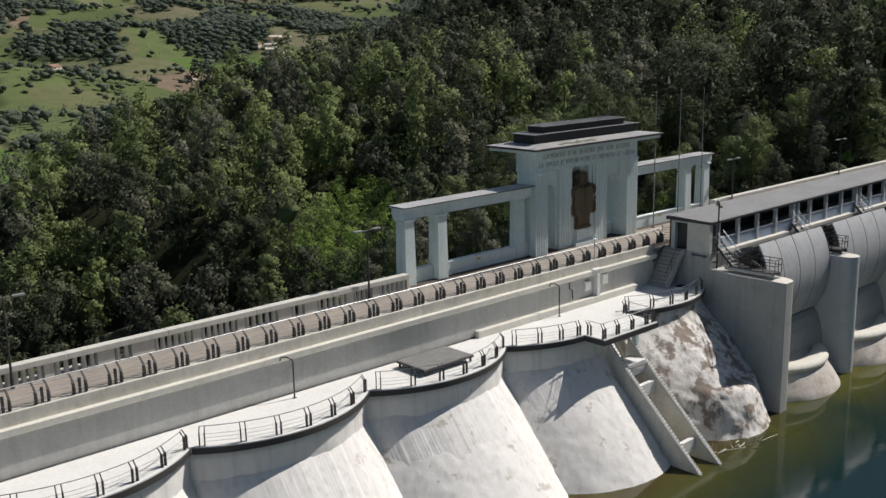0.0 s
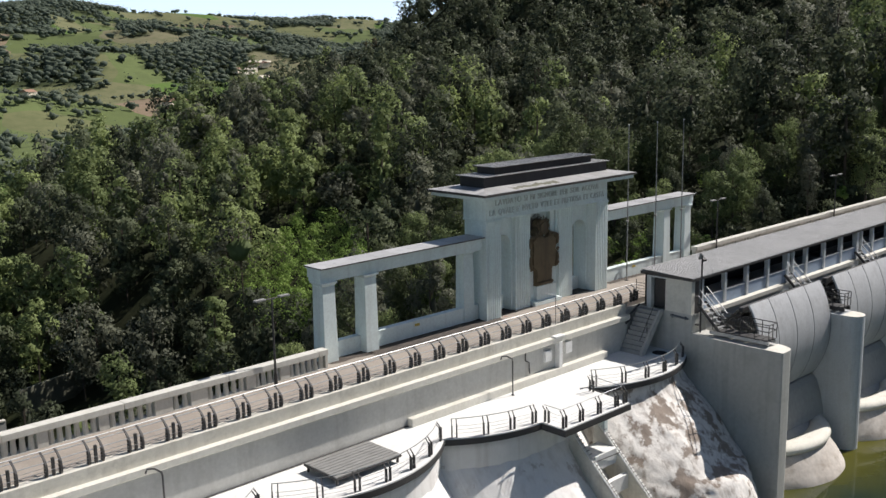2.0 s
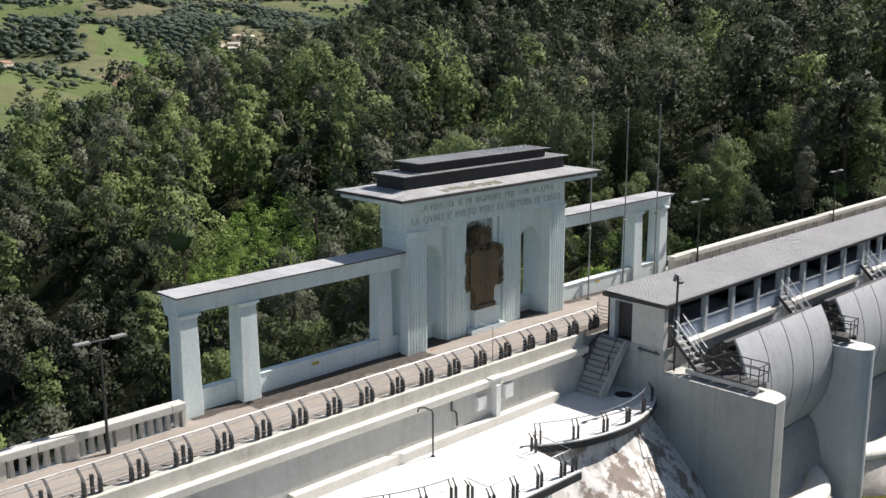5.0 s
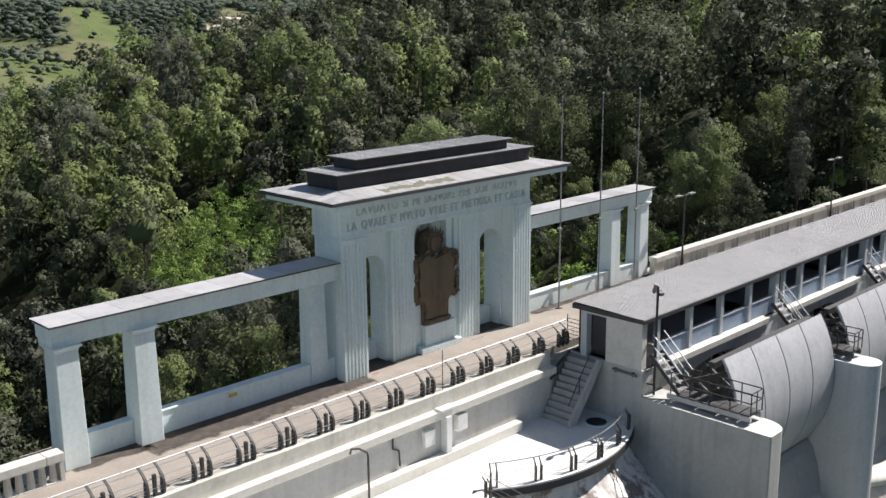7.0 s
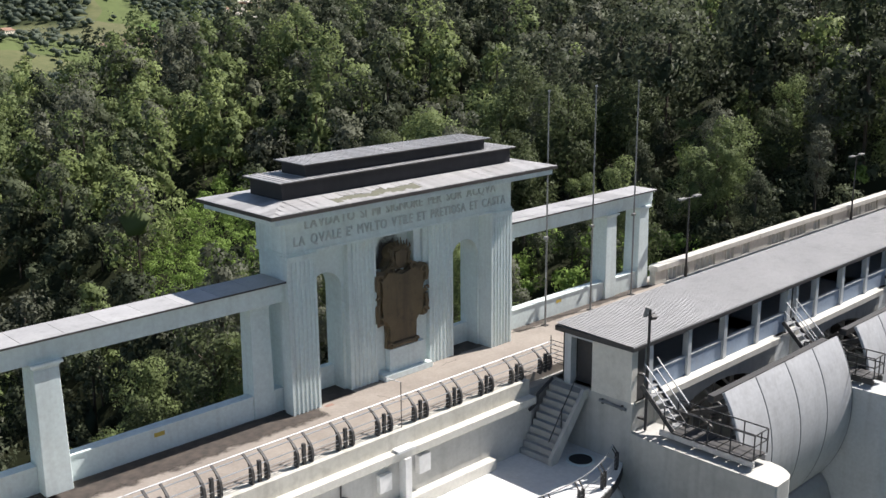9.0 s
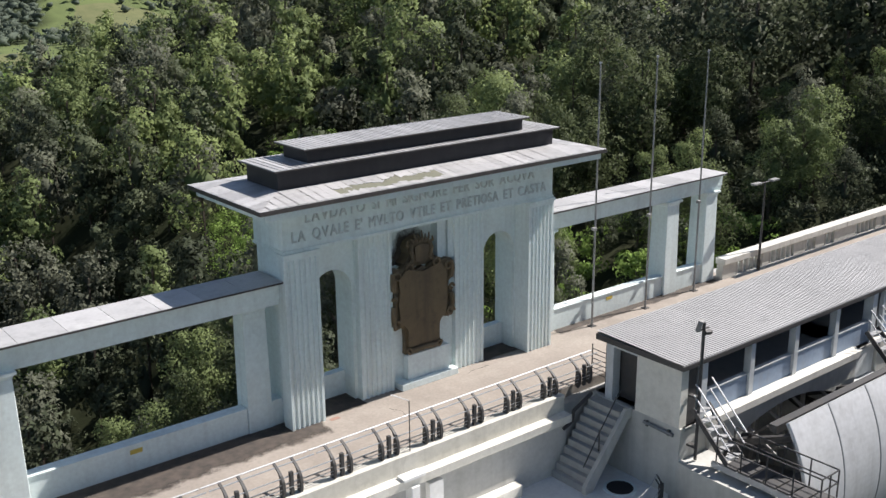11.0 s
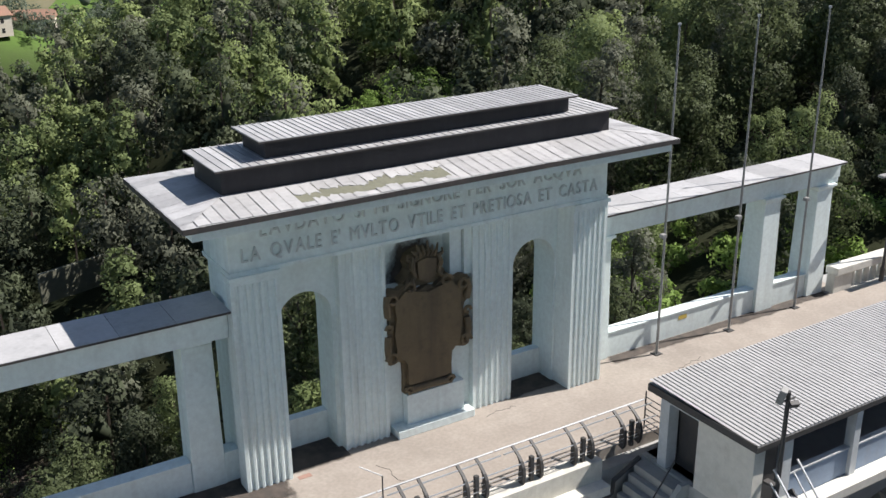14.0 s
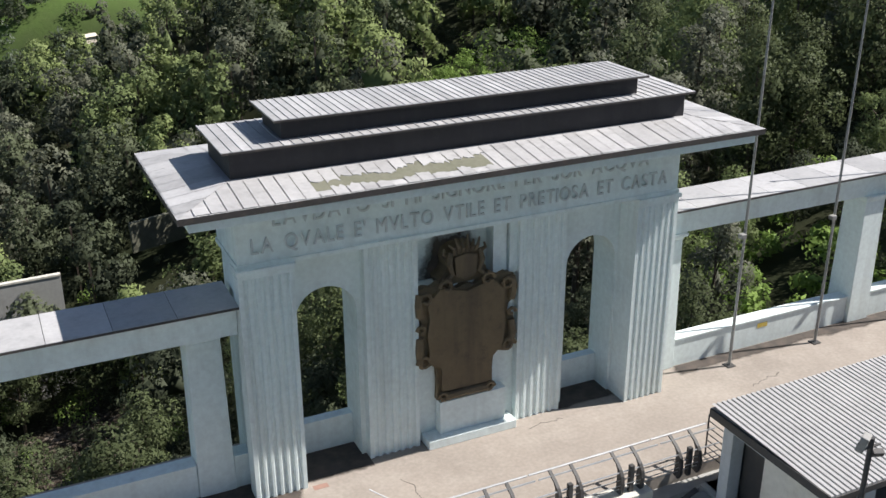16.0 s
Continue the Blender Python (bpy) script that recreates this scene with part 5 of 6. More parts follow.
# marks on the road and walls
def dirt_and_shade_material():
    """Damp dirt, also painted alcove shade, that thins out towards a ragged rim."""
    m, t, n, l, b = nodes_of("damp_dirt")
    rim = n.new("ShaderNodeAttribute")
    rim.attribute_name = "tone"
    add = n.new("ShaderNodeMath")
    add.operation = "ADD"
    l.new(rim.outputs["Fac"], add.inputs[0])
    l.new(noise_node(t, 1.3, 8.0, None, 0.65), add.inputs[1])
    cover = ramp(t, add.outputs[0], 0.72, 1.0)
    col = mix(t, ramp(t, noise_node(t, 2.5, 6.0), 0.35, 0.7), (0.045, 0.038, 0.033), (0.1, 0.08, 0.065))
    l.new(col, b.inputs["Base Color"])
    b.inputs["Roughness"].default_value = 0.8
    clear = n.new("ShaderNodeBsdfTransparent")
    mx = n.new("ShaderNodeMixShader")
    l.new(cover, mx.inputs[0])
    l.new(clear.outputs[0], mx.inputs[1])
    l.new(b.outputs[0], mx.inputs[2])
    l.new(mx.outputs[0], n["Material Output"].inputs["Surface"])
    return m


DIRT_AND_SHADE = dirt_and_shade_material()


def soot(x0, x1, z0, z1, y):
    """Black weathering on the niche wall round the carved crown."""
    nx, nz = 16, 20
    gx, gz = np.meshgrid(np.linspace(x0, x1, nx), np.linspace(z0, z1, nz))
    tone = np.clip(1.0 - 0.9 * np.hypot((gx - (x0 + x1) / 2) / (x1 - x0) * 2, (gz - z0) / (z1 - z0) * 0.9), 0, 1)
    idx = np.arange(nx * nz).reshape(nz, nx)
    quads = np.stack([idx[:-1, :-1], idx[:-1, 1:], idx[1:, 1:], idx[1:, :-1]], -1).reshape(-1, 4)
    ob = mesh_from("soot_stain", np.stack([gx, gx * 0 + y, gz], -1).reshape(-1, 3), quads, DIRT_AND_SHADE, False, None, tone.ravel())
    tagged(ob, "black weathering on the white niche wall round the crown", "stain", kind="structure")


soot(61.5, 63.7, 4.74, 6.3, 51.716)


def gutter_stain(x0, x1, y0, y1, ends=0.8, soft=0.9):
    """Damp dirt on the road against the foot of a wall, or painted shade on an alcove floor, thinning towards the road.
    """
    nx, ny = 40, 12
    gx, gy = np.meshgrid(np.linspace(x0, x1, nx), np.linspace(y0, y1, ny))
    tone = np.clip((gy - y0) / soft, 0, 1)
    if ends:
        tone = np.minimum(tone, np.clip(np.minimum(gx - x0, x1 - gx) / ends, 0, 1))
    idx = np.arange(nx * ny).reshape(ny, nx)
    quads = np.stack([idx[:-1, :-1], idx[:-1, 1:], idx[1:, 1:], idx[1:, :-1]], -1).reshape(-1, 4)
    ob = mesh_from("gutter_stain", np.stack([gx, gy, gx * 0 + 0.004], -1).reshape(-1, 3), quads, DIRT_AND_SHADE, False, None, tone.ravel())
    tagged(ob, "dark damp dirt on the road along the walls, painted shade in the alcoves", "stain", "road stains", "structure")


gutter_stain(46.6, 58.0, 49.3, 51.38, 0.8, 1.4)
gutter_stain(43.9, 47.4, 50.3, 51.38, 0.6, 0.8)
gutter_stain(70.3, 82.0, 51.0, 51.68, 0.6, 0.6)
# these two darken the alcove floors: shadow painted as a dark sheet
gutter_stain(57.99, 59.94, 50.6, 52.07, 0.0, 0.5)
gutter_stain(65.92, 67.87, 50.9, 52.07, 0.0, 0.5)


def road_crack(pts):
    bm = bmesh.new()
    for (xa, ya), (xb, yb) in zip(pts, pts[1:]):
        beam(bm, (xa, ya, 0.001), (xb, yb, 0.001), 0.014, 0.006)
    tagged(obj("road_crack", bm, PATCH), "thin dark crack in the road surface", "crack", "road cracks", "structure")


random.seed(12)
for x, y, a, count in ((60.3, 49.9, -1.2, 9), (64.6, 50.5, 0.15, 8), (72.0, 49.6, 0.3, 10)):
    pts = [(x, y)]
    for _ in range(count):
        a2 = a + random.uniform(-0.8, 0.8)
        pts.append((pts[-1][0] + 0.16 * math.cos(a2), min(50.8, pts[-1][1] + 0.16 * math.sin(a2))))
    road_crack(pts)
tagged(obj("brick_patch", boxed(58.1, 58.5, 50.38, 50.58, 0.0, 0.006, 0.002), BRICK), "small patch of red brick dust on the road", "patch", kind="structure")
for x, y in ((51.1, 51.395), (73.9, 51.695)):
    tagged(obj("wall_plate", boxed(x, x + 0.42, y - 0.006, y, 0.62, 0.78), YELLOW), "small yellow mark on the white low wall", "mark")

# ---- land ----
def smooth(a, b, x):
    q = np.clip((x - a) / (b - a), 0, 1)
    return q * q * (3 - 2 * q)


def waves(x, y, wl, seed):
    rs = np.random.RandomState(seed)
    out = 0 * x
    for k in range(5):
        a, p, f = rs.uniform(0, 6.28), rs.uniform(0, 6.28), rs.uniform(0.7, 1.5) * 6.283 / wl
        out = out + np.sin((x * math.cos(a) + y * math.sin(a)) * f + p)
    return out / 5


SLOPE_X = [-300, 20, 60, 78, 100, 125, 165, 220, 250, 300, 360, 600, 1200]
SLOPE_Z = [-62, -52, -44, -38, -22, -14, -3, 4, 15, 44, 78, 150, 190]


def height(x, y):
    """The ground: valley below the dam, wooded hillside, far rolling country."""
    x, y = np.asarray(x, float), np.asarray(y, float)
    hill = np.interp(x, SLOPE_X, SLOPE_Z) + 3.0 * waves(x, y, 90, 3)
    # the abutment near the dam lies lower than the slope behind it, but reaches the crest on the right
    near = 1 - smooth(60, 130, y)
    abut = np.interp(x, [20, 60, 75, 95, 120, 160, 220], [-40, -22, -9, -4, 1.5, 10, 24])
    hill = hill * (1 - near) + abut * near
    crest = 262 + 0.15 * (x - 110)
    drop = np.clip(y - crest, 0, 400) * 0.55
    hill = np.maximum(hill - drop, -70)
    dist = np.hypot(x - 20, y)
    brg = np.degrees(np.arctan2(x, np.maximum(y, 1)))
    top = np.interp(brg, [-40, 5, 22, 30, 44, 70, 90], [210, 190, 165, 130, 92, 110, 120])
    far = -72 + (top + 72) * smooth(500, 3300, dist) + (26 * waves(x, y, 420, 11) + 20 * waves(x, y, 1100, 12)) * smooth(450, 900, dist)
    z = np.where(drop > 0, np.maximum(hill, far), hill)
    blend = smooth(330, 520, dist)
    z = z * (1 - blend) + np.maximum(far, np.where(x > 280, z, -999)) * blend
    z = z + 42 * np.exp(-((x - 90) / 62) ** 2) * smooth(300, 385, y) * (1 - smooth(440, 600, y))
    # lake side
    lake = 1 - smooth(50.5, 56, y)
    side = np.where(x > 150, np.minimum(60, (x - 150) * 0.5), 0)
    bed = np.where(y < -250, np.minimum(90, (-250 - y) * 0.3 - 16), -16.0) + side
    return z * (1 - lake) + bed * lake


MEADOWS = [  # bearing, distance, half widths
    (22.4, 1230, 3.6, 150), (22.7, 1020, 2.4, 90), (20.5, 875, 1.6, 45), (27.4, 1490, 1.9, 115), (26.7, 1630, 1.2, 60), (30.9, 1470, 0.8, 130),
    (22.9, 1880, 2.7, 150), (27.8, 1926, 1.7, 45), (36.8, 2462, 2.2, 90), (32.0, 2550, 2.0, 130), (25.4, 1450, 1.1, 35), (29.5, 2300, 2.5, 160),
    (25.0, 2390, 1.5, 220), (28.9, 2850, 2.4, 300), (31.8, 2650, 2.4, 300), (33.9, 1930, 0.7, 110), (34.2, 1600, 1.0, 35), (25.4, 1900, 1.2, 90)]
GROVES = [
    (31.5, 1800, 1.9, 170), (22.8, 1580, 2.6, 60), (22.4, 2560, 1.5, 330), (28.9, 1640, 1.4, 40), (30.3, 1586, 1.4, 36), (35.9, 1900, 2.3, 190), (24.8, 1124, 1.4, 36), (21.5, 960, 2.0, 25)]


def wooded(x, y):
    """1 in the far country's woods, 0 in its fields; the valley floor close by is mostly meadow."""
    mass = waves(x, y * 0.8, 300, 61) + 0.45 * waves(x, y, 105, 62)
    dist, brg = np.hypot(x, y), np.degrees(np.arctan2(x, y))
    wob = 0.25 * waves(x, y, 60, 65)
    for sign, patches in ((-1.1, MEADOWS), (1.1, GROVES)):
        for b0, d0, sb, sd in patches:
            q = ((brg - b0) / sb) ** 2 + ((dist - d0) / sd) ** 2
            mass = mass + sign * smooth(1.5, 0.7, q + wob)
    open_valley = 0.2 * (1 - smooth(1000, 1350, dist)) + 0.3 * (1 - smooth(520, 700, dist))
    return smooth(-0.02, 0.05, mass - open_valley - 0.05)


def land():
    near_x = np.arange(-60, 330, 5.0)
    xs = np.concatenate([np.linspace(-4500, -700, 24), np.linspace(-650, -75, 26), near_x, np.linspace(345, 1500, 60), np.linspace(1530, 4500, 60)])
    ys = np.concatenate([np.linspace(-2500, -100, 18), np.array([-40.0, 0, 30, 45, 50.5, 52]), np.arange(54, 320, 5.0), np.linspace(325, 2500, 130), np.linspace(2530, 4700, 50)])
    gx, gy = np.meshgrid(xs, ys)
    gz = height(gx, gy)
    n, m = len(xs), len(ys)
    idx = np.arange(n * m).reshape(m, n)
    quads = np.stack([idx[:-1, :-1], idx[:-1, 1:], idx[1:, 1:], idx[1:, :-1]], -1).reshape(-1, 4)
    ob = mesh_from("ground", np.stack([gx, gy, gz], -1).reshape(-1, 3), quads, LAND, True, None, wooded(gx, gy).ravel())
    tagged(ob, "green hilly country with meadows, stubble fields and wooded slopes", "ground", kind="structure")


land()


# ---- trees ----
def ball(level):
    """Corners and triangles of a round lump."""
    bm = bmesh.new()
    bmesh.ops.create_icosphere(bm, subdivisions=level, radius=1.0)
    v = np.array([p.co[:] for p in bm.verts])
    f = np.array([[p.index for p in q.verts] for q in bm.faces])
    bm.free()
    return v, f


LUMPS = {1: ball(1), 2: ball(2)}


def unit(v):
    return v / (np.linalg.norm(v, axis=1)[:, None] + 1e-6)


def foliage(rs, centres, radii, count, size, level=1, fill=0.4):
    """A crown: leaf sprays spread through clumps, round an uneven inner mass. Gives corners, normals that follow the crown's roundness, triangles, and the number of spray corners."""
    weight = radii ** 2
    pick = rs.choice(len(centres), count, p=weight / weight.sum())
    d = rs.normal(size=(count, 3))
    d[:, 2] = d[:, 2] * 0.9 + 0.3
    d = unit(d)
    pos = centres[pick] + d * (radii[pick] * rs.uniform(0.6, 1.12, count) ** 0.7)[:, None]
    mid = centres.mean(0) - np.array([0, 0, 0.08 * np.ptp(centres[:, 2])])
    half = np.ptp(centres, axis=0) / 2 + radii.mean()
    out = unit((pos - mid) / half)
    nrm = unit(d * 0.6 + out * 0.5 + rs.normal(size=(count, 3)) * 0.55)
    u = unit(np.cross(nrm, rs.normal(size=(count, 3))))
    w = np.cross(nrm, u)
    s = size * rs.uniform(0.6, 1.3, count)[:, None]
    a = rs.uniform(0.6, 1.1, count)[:, None]
    v = np.stack([pos - u * s - w * s * a * 0.5, pos + u * s - w * s * a * 0.4, pos + w * s * a], 1).reshape(-1, 3)
    n = np.repeat(unit(d * 0.75 + out * 0.55 + nrm * 0.12), 3, 0)
    f = np.arange(count * 3).reshape(-1, 3)
    # the inner mass leans towards the clumps around it
    bv, bf = LUMPS[level]
    reach = unit((centres - mid) / half) @ bv.T
    ext = np.linalg.norm((centres - mid) / half, axis=1)[:, None] * np.clip(reach, 0, 1) ** 6
    cv = mid + bv * half * np.clip(ext.max(0), 0.3, 0.9)[:, None] * fill
    return np.concatenate([v, cv]), np.concatenate([n, unit(bv)]), np.concatenate([f, bf + len(v)]), len(v)


def leaves_object(name, crowns, material):
    v = np.concatenate([p[0] for p in crowns])
    n = np.concatenate([p[1] for p in crowns])
    start = np.cumsum([0] + [len(p[0]) for p in crowns[:-1]])
    f = np.concatenate([p[2] + s for p, s in zip(crowns, start)])
    rs = np.random.RandomState(len(crowns))
    # inner masses keep tone 0, a darker colour for the shade within crowns
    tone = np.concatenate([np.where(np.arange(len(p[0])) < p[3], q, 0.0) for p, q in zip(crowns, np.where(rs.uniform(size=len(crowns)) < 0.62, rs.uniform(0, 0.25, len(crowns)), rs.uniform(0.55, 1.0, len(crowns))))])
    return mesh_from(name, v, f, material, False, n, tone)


def crown_shape(rs, h, r, clumps, kind):
    """Clump centres of an uneven crown between mid-height and top."""
    c = []
    skew = rs.uniform(0, 6.283, 3)
    for k in range(clumps):
        q = (k + rs.uniform()) / clumps
        a = rs.uniform(0, 6.283)
        if kind == "tall":
            z, rad = h * (0.16 + 0.82 * q), r * (0.35 + 0.65 * math.sin(math.pi * min(1, q * 0.9 + 0.12)))
        else:
            z, rad = h * (0.26 + 0.7 * q), r * math.sqrt(max(0.04, 1 - (1.7 * (q - 0.44)) ** 2))
        rad *= 1 + 0.34 * math.sin(a * 2 + skew[0] + q * 4) + 0.18 * math.sin(a * 3 + skew[1] - q * 5)
        rr = rad * math.sqrt(rs.uniform(0.25, 1.0)) * 0.86
        c.append((rr * math.cos(a), rr * math.sin(a), z + rs.normal() * 0.03 * h))
    return np.array(c), rs.uniform(0.24, 0.46, clumps) * r


def trunk_mesh(rs, h, centres):
    bm = bmesh.new()
    lean = rs.normal(size=2) * 0.02 * h
    pts = [(lean[0] * q * q, lean[1] * q * q, h * q - (0.8 if q == 0 else 0)) for q in (0, 0.2, 0.45, 0.7, 0.92)]
    tube(bm, pts, 0.03 * h * 0.62, 6, 0.03)
    for k in rs.permutation(len(centres))[:7]:
        c = centres[k]
        z0 = max(h * 0.2, c[2] - h * rs.uniform(0.12, 0.25))
        q = z0 / h
        tube(bm, [(lean[0] * q * q, lean[1] * q * q, z0), (c[0] * 0.5, c[1] * 0.5, (z0 + c[2]) / 2 + 0.2), tuple(c)], 0.05 * h * 0.14, 4, 0.02)
    return bm


SPECIES = [  # name, leaves, height, radius, clumps, sprays, size, form
    ("oak_tree", NEAR_OAK, 11.5, 3.3, 34, 5000, 0.15, "round", "dark green oak with a dense uneven crown"),
    ("robinia_tree", ACACIA, 12.5, 3.0, 34, 4600, 0.145, "round", "light green robinia with a loose feathery crown"),
    ("poplar_tree", GREYLEAF, 13.0, 2.5, 34, 4200, 0.14, "tall", "grey-green slender tree with a tall loose crown"),
    ("hornbeam_tree", OAK, 9.5, 2.8, 30, 4000, 0.145, "tall", "dark green hornbeam with a dense crown"),
]


def variants():
    out = []
    for i, (name, leaves, h, r, clumps, cards, size, form, label) in enumerate(SPECIES):
        for v in range(2):
            rs = np.random.RandomState(100 + i * 10 + v)
            cs, rad = crown_shape(rs, h, r, clumps, form)
            t = thing(name, label, "tree", "trees below the dam")
            crown = leaves_object("crown", [foliage(rs, cs, rad, cards, size, 1, 0.35)], leaves)
            crown.parent = t
            part("trunk", trunk_mesh(rs, h, cs), BARK, t, "grey trunk with limbs")
            out.append(t)
    return out


def scatter(rs, x0, x1, y0, y1, gap, keep):
    pts = []
    for gx in np.arange(x0, x1, gap):
        for gy in np.arange(y0, y1, gap):
            x, y = gx + rs.uniform(-0.45, 0.45) * gap, gy + rs.uniform(-0.45, 0.45) * gap
            if keep(x, y):
                pts.append((x, y))
    return pts


def visible(x, y):
    """Inside the wedge of country that the walk looks over."""
    b = math.degrees(math.atan2(x + 8, y + 6))
    c = math.degrees(math.atan2(x - 62, max(1.0, y - 22)))
    return b < 80 and (b > 12 or c > -28) and c > -32


def hollow(x, y):
    """The shaded ground close under the dam's wing."""
    return 38 < x < 66 and y < 112


def clearing(x, y):
    return (x - 40) ** 2 / 260 + (y - 84) ** 2 / 90 < 1 or y < 57.5 + max(0, (82 - x)) * 0.16


def wall_view(x, y):
    """The open strip before the retaining wall on the slope."""
    return ((x - 70) / 13) ** 2 + ((y - 153) / 11) ** 2 < 1


def soil_patch(x, y):
    """Bare leaf-strewn ground under the dam's wing."""
    return ((x - 55) / 9) ** 2 + ((y - 126) / 10) ** 2 < 1


def glade(x, y):
    """An open sunny patch of brambles in the woods."""
    u, v = (x - 110) * 0.52 + (y - 142) * 0.85, (x - 110) * 0.85 - (y - 142) * 0.52
    return (u / 27) ** 2 + (v / 12) ** 2 < 1


def plant():
    rs = np.random.RandomState(21)
    kinds = variants()
    near = scatter(rs, 30, 128, 60, 112, 5.8, lambda x, y: visible(x, y) and not clearing(x, y))
    near = [near[i] for i in rs.permutation(len(near))[:230]]
    near += scatter(rs, 102, 136, 54.8, 63, 4.6, lambda x, y: True)
    near += [(42.5, 133.0), (46.8, 135.2), (50.6, 133.4), (54.0, 135.6), (58.5, 134.0), (61.0, 138.0)]
    used = set()
    for x, y in near:
        if hollow(x, y) and rs.uniform() < (0.75 if y < 90 else 0.4):
            continue
        k = rs.choice(len(kinds), p=[0.15, 0.14, 0.15, 0.15, 0.14, 0.14, 0.07, 0.06])
        if hollow(x, y):
            k = k % 2 if rs.uniform() < 0.5 else 6 + k % 2
        elif x < 78 and k in (2, 3) and rs.uniform() < 0.3:
            k = k % 2
        z = float(height(x, y))
        s = rs.uniform(0.7, 1.1) * (0.62 if y < 74 and x > 70 else 1.0)
        if k in used:
            o = copy_thing(kinds[k], pose(x, y, z - 0.1, 0, 0, rs.uniform(0, 360)))
        else:
            used.add(k)
            o = kinds[k]
        o.location = (x, y, z - 0.1)
        o.rotation_euler = (0, 0, rs.uniform(0, 6.28))
        o.scale = (s, s, s * rs.uniform(0.9, 1.15))
    # the woods farther off: joined by kind of leaf
    far = scatter(rs, -40, 340, 100, 330, 8.2, lambda x, y: visible(x, y) and not (y < 112 and x < 128) and not glade(x, y) and not wall_view(x, y) and not soil_patch(x, y))
    far += scatter(rs, 122, 340, 34, 102, 7.6, lambda x, y: visible(x, y) and (y > 56 or height(x, y) > -9))
    groups = {}
    trunks = bmesh.new()
    stand = waves(np.array([p[0] for p in far]), np.array([p[1] for p in far]), 27, 8)
    for (x, y), w in zip(far, stand):
        p = rs.uniform(0, 1) + 0.8 * w - 0.0066 * max(-20.0, x - 165) + (0.34 * math.exp(-((x - 132) / 34) ** 2) if y > 140 else 0.0) + (-0.1 if x < 98 else 0.0) - (0.42 if y < 112 else 0.0)
        leaves = "robinia" if p > 0.82 else ("grey" if p > 0.62 else ("rust" if p < -0.85 else "oak"))
        if x > 185 and leaves != "oak" and rs.uniform() < 0.45:
            leaves = "oak"
        if x < 80 and y < 150 and rs.uniform() < 0.3:
            leaves = "oak"
        # slope turned from the sun: most trees get leaves with shade in the colour
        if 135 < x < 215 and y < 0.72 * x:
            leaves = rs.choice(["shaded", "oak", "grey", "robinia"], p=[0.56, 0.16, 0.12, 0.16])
        z = float(height(x, y))
        if z > 120:
            continue
        d = math.hypot(x - 25, y - 15)
        h = 6.5 + 12 * rs.uniform() ** 0.9
        r = rs.uniform(2.8, 4.2) + 0.12 * (h - 6)
        form = "tall" if rs.uniform() < 0.35 else "round"
        if form == "tall":
            r *= 0.75
        cs, rad = crown_shape(rs, h, r, 19, form)
        count = 1500 if d < 170 else (950 if d < 250 else 480)
        v, nm, f, nl = foliage(rs, cs, rad, count, 0.3 if d < 170 else (0.39 if d < 250 else 0.5), 1, 0.5)
        groups.setdefault(leaves, []).append((v + np.array([x, y, z - 0.2]), nm, f, nl))
        if d < 230:
            beam(trunks, (x, y, z - 0.5), (x + rs.uniform(-0.4, 0.4), y + rs.uniform(-0.4, 0.4), z + h * 0.8), 0.24, 0.24, (0, 1, 0))
    mats = {"oak": OAK, "robinia": ACACIA, "grey": GREYLEAF, "rust": RUST, "shaded": SHADE_OAK}
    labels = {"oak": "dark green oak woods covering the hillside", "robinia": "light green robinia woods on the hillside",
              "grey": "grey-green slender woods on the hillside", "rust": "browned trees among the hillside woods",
              "shaded": "oaks with the hillside's shade put into their dark leaf colour"}
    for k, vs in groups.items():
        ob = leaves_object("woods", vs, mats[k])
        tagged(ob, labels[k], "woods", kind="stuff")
    tagged(obj("woods_trunks", trunks, BARK), "grey trunks of the hillside woods", "trunks", kind="stuff")


plant()


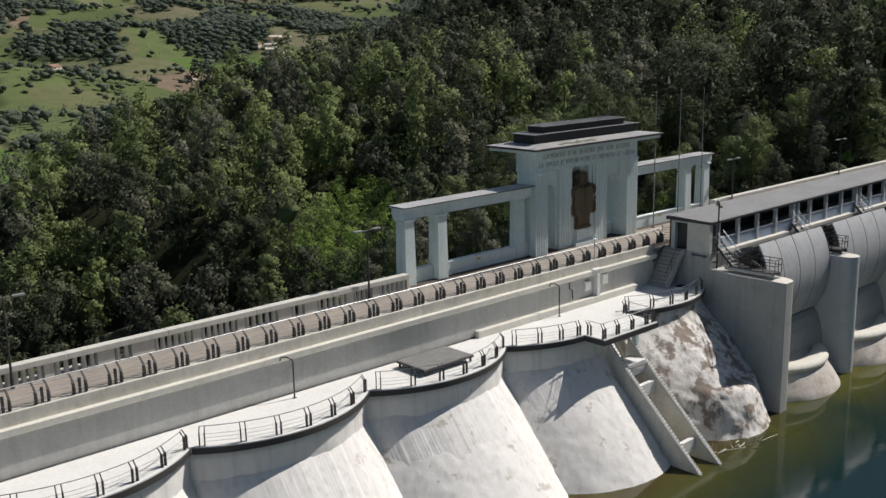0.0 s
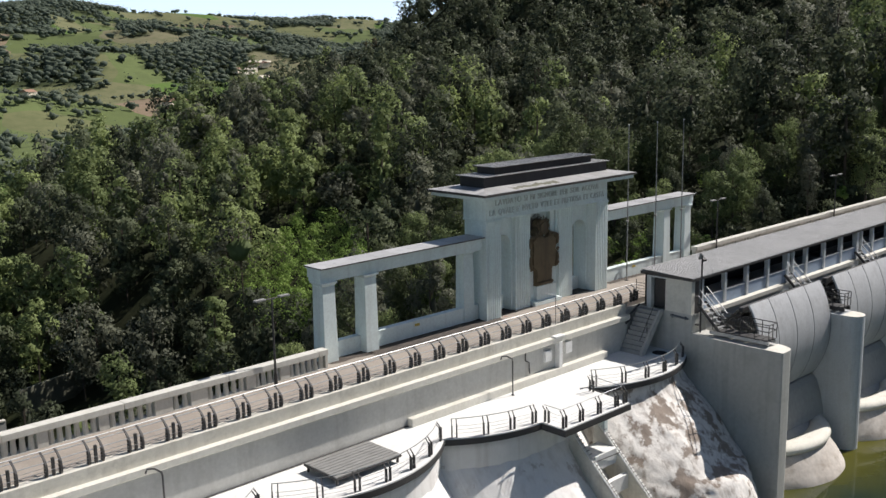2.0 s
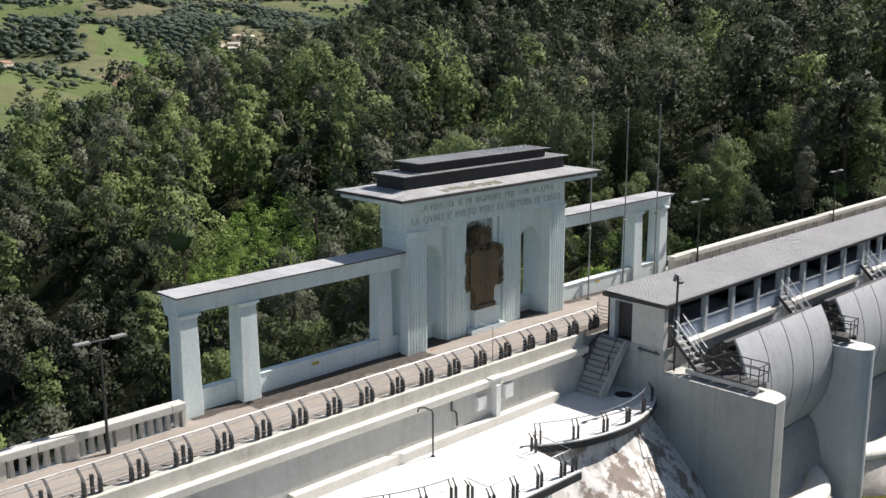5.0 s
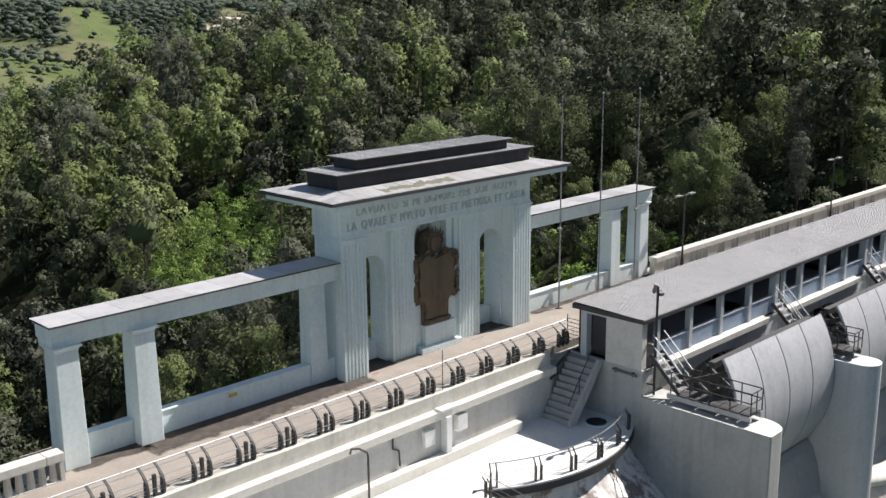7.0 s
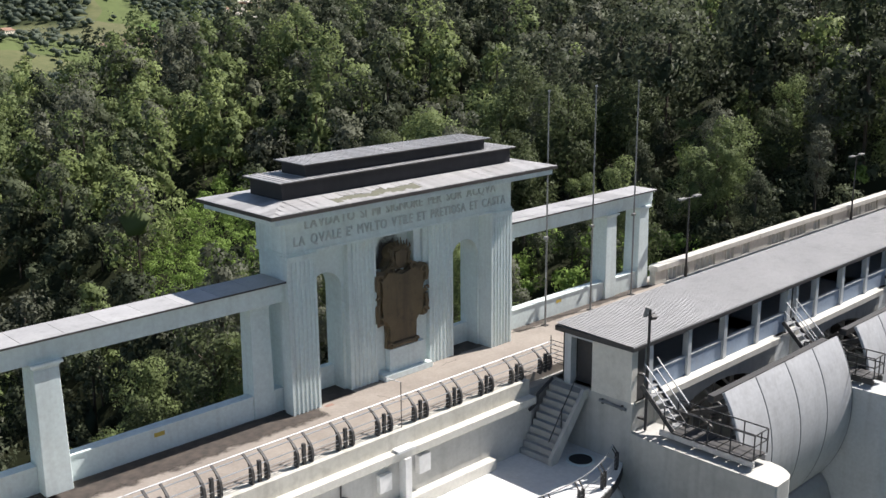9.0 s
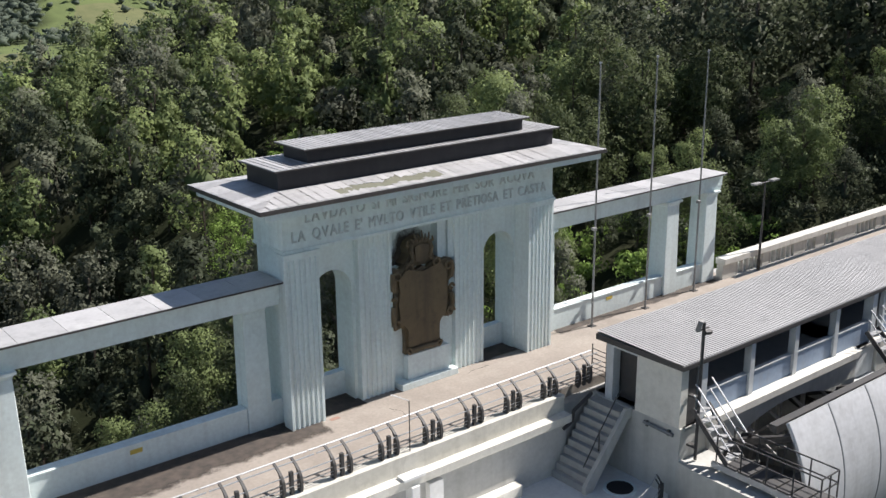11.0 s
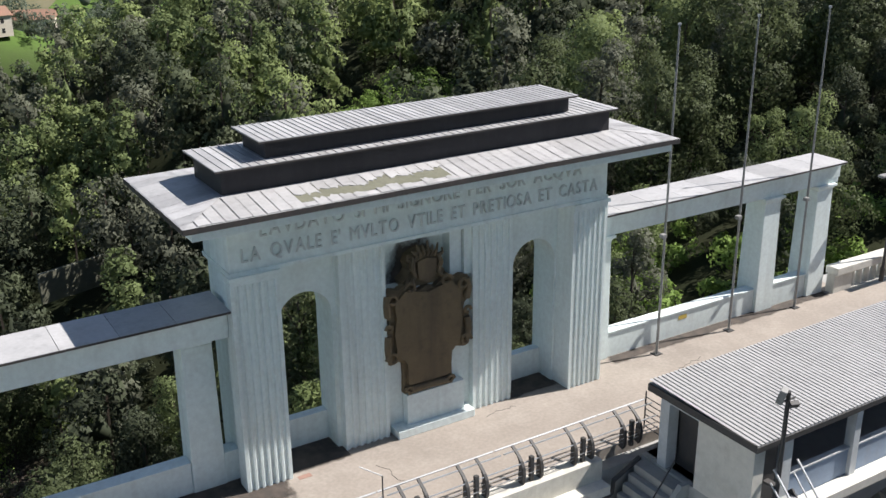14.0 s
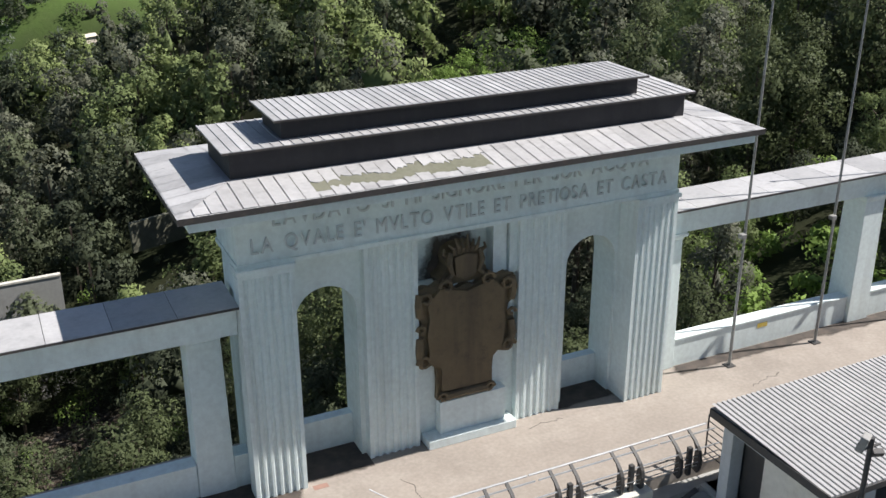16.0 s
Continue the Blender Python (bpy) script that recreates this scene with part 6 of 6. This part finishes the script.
def shrubs():
    """Undergrowth below the crest and in the clearings: bright where the slope is open, dark under the dam."""
    rs = np.random.RandomState(33)
    spots = scatter(rs, 20, 130, 54.6, 74, 2.6, lambda x, y: visible(x, y) and y > 55 + max(0, 80 - x) * 0.12)
    spots += scatter(rs, 40, 128, 74, 130, 4.0, lambda x, y: visible(x, y))
    spots += scatter(rs, 84, 138, 112, 172, 2.7, lambda x, y: glade(x, y))
    spots += scatter(rs, 62, 150, 112, 180, 4.6, lambda x, y: not glade(x, y) and not wall_view(x, y))
    spots += scatter(rs, 40, 66, 116, 139, 3.4, lambda x, y: rs.uniform() < 0.6)
    spots += scatter(rs, 48, 132, 322, 402, 4.6, lambda x, y: math.hypot(x - 94, y - 372) > 13 and rs.uniform() < 0.4)
    bright, dark = [], []
    for x, y in spots:
        z = float(height(x, y))
        if hollow(x, y) and rs.uniform() < 0.3:
            continue
        open_slope = (84 < x < 99 and y < 74) or glade(x, y)
        h = rs.uniform(2.0, 6.5) if y > 300 else (rs.uniform(1.6, 3.6) if glade(x, y) or (x < 66 and y > 115) else rs.uniform(1.0, 2.6))
        cs = rs.normal(size=(5, 3)) * np.array([0.7, 0.7, 0.3]) * h * 0.45 + np.array([0, 0, h * 0.55])
        v, nm, f, nl = foliage(rs, cs, np.full(5, h * 0.36), 260, 0.15 if y < 300 else 0.4, 1, 0.3)
        (bright if open_slope or rs.uniform() < (0.2 if x < 66 and y > 115 else 0.08) else dark).append((v + np.array([x, y, z]), nm, f, nl))
    tagged(leaves_object("undergrowth", bright, BUSH), "bright green bushes and brambles on the open slope", "undergrowth", kind="stuff")
    tagged(leaves_object("undergrowth", dark, OAK), "dark green bushes under the trees", "undergrowth", kind="stuff")


shrubs()


def far_trees():
    """Woods, copses and hedges in the far country."""
    rs = np.random.RandomState(44)
    vs = []
    for d0, d1, gap in ((345, 760, 7.5), (760, 1500, 8.5), (1500, 3300, 12.5)):
        g = np.arange(gap, d1, gap)
        gx, gy = np.meshgrid(g, g)
        gx = gx + rs.uniform(-0.45, 0.45, gx.shape) * gap
        gy = gy + rs.uniform(-0.45, 0.45, gy.shape) * gap
        dist, brg = np.hypot(gx, gy), np.degrees(np.arctan2(gx, gy))
        hedge = (np.abs(waves(gx, gy * 1.5, 520, 63)) < np.where(dist < 1000, 0.03, 0.018)) | (np.abs(waves(gx * 1.3, gy, 640, 64)) < 0.016)
        keep = (dist > d0) & (dist < d1) & (brg > 7) & (brg < 42)
        keep &= (wooded(gx, gy) > 0.5) | (hedge & (rs.uniform(size=gx.shape) < 0.75)) | (rs.uniform(size=gx.shape) < np.where(np.hypot(gx - 95, gy - 385) < 75, 0.24, np.where(dist < 1000, 0.08, 0.015)))
        keep &= np.hypot(gx - 93, gy - 362) > 19
        gx, gy = gx[keep], gy[keep]
        gz = height(gx, gy)
        detail = {7.5: (240, 0.42, 1, 0.55), 8.5: (22, 0.9, 2, 1.1), 12.5: (9, 1.5, 1, 1.2)}[gap]
        for x, y, z in zip(gx, gy, gz):
            h = rs.uniform(7, 11) + 0.25 * gap
            r = gap * (rs.uniform(0.95, 1.4) if gap > 8 else rs.uniform(0.45, 0.75))
            cs = rs.normal(size=(6, 3)) * np.array([0.4, 0.4, 0.2]) * (r, r, h) + np.array([0, 0, h * 0.5])
            v, nm, f, nl = foliage(rs, cs, np.full(6, r * 0.5), detail[0], detail[1], detail[2], detail[3])
            vs.append((v + np.array([x, y, z]), nm, f, nl))
    ob = leaves_object("far_woods", vs, HAZY_FARLEAF)
    tagged(ob, "green woods, hedges and copses among the far fields, haze tinted into the leaves", "woods", kind="stuff")


far_trees()


def house(x, y, w, d, h, turn, roof):
    z = float(height(x, y)) - 0.5
    t = thing("farmhouse", "cream rendered farmhouse with a tiled roof among trees", "house", "far houses", at=(x, y, z))
    t.rotation_euler = (0, 0, turn)
    part("wall", boxed(-w / 2, w / 2, -d / 2, d / 2, 0, h), HOUSE, t)
    part("roof", prism([(-d / 2 - 0.5, h), (0, h + d * 0.28), (d / 2 + 0.5, h)], "x", -w / 2 - 0.5, w / 2 + 0.5), roof, t)
    for k in range(int(w // 4)):
        for zz in (1.2, 4.2):
            if zz + 1.5 < h:
                part("window", boxed(-w / 2 + 1.5 + k * 4, -w / 2 + 2.5 + k * 4, -d / 2 - 0.04, -d / 2, zz, zz + 1.4), DARK, t, "dark window")


def village():
    rs = np.random.RandomState(9)
    for k in range(9):
        b, d = math.radians(33.4 + rs.uniform(-0.8, 0.8)), 1632 + rs.uniform(-40, 40)
        house(d * math.sin(b), d * math.cos(b), rs.uniform(12, 20), rs.uniform(9, 12), rs.uniform(6, 8), rs.uniform(0, 3), HOUSE if k % 3 else TILE)
    for x, y in ((628, 1133), (224, 820), (468, 1158), (1930, 2190), (1952, 2185), (1968, 2170)):
        house(x, y, 18, 11, 6.5, 0.6, TILE)
    house(94, 376, 13, 9, 6.5, 0.25, TILE)
    house(112, 398, 14, 10, 6.0, -0.3, TILE)
    house(85.5, 350, 3.4, 2.6, 2.4, 0.4, HOUSE)


village()


# a low retaining wall on the slope below the dam
bm = bmesh.new()
beam(bm, (68.0, 165.0, -36.6), (84.0, 169.3, -36.2), 0.5, 4.4)
# the dark mortar colour stands for tree shade on the concrete
tagged(obj("hillside_wall", bm, MORTAR_AND_SHADE), "concrete retaining wall half hidden among the trees, tree shade in its dark colour", "wall")

# a tall concrete wall with a pale coping on the valley side
wall = thing("concrete_wall", "grey concrete wall with a pale coping among the trees", "wall")
bm = bmesh.new()
beam(bm, (42.0, 139.6, -37.4), (56.9, 140.6, -37.6), 0.45, 15.0)
part("wall_body", bm, CONCRETE, wall)
bm = bmesh.new()
beam(bm, (41.9, 139.6, -29.85), (57.0, 140.6, -30.05), 0.6, 0.22)
part("coping", bm, KERB, wall, "pale concrete coping")
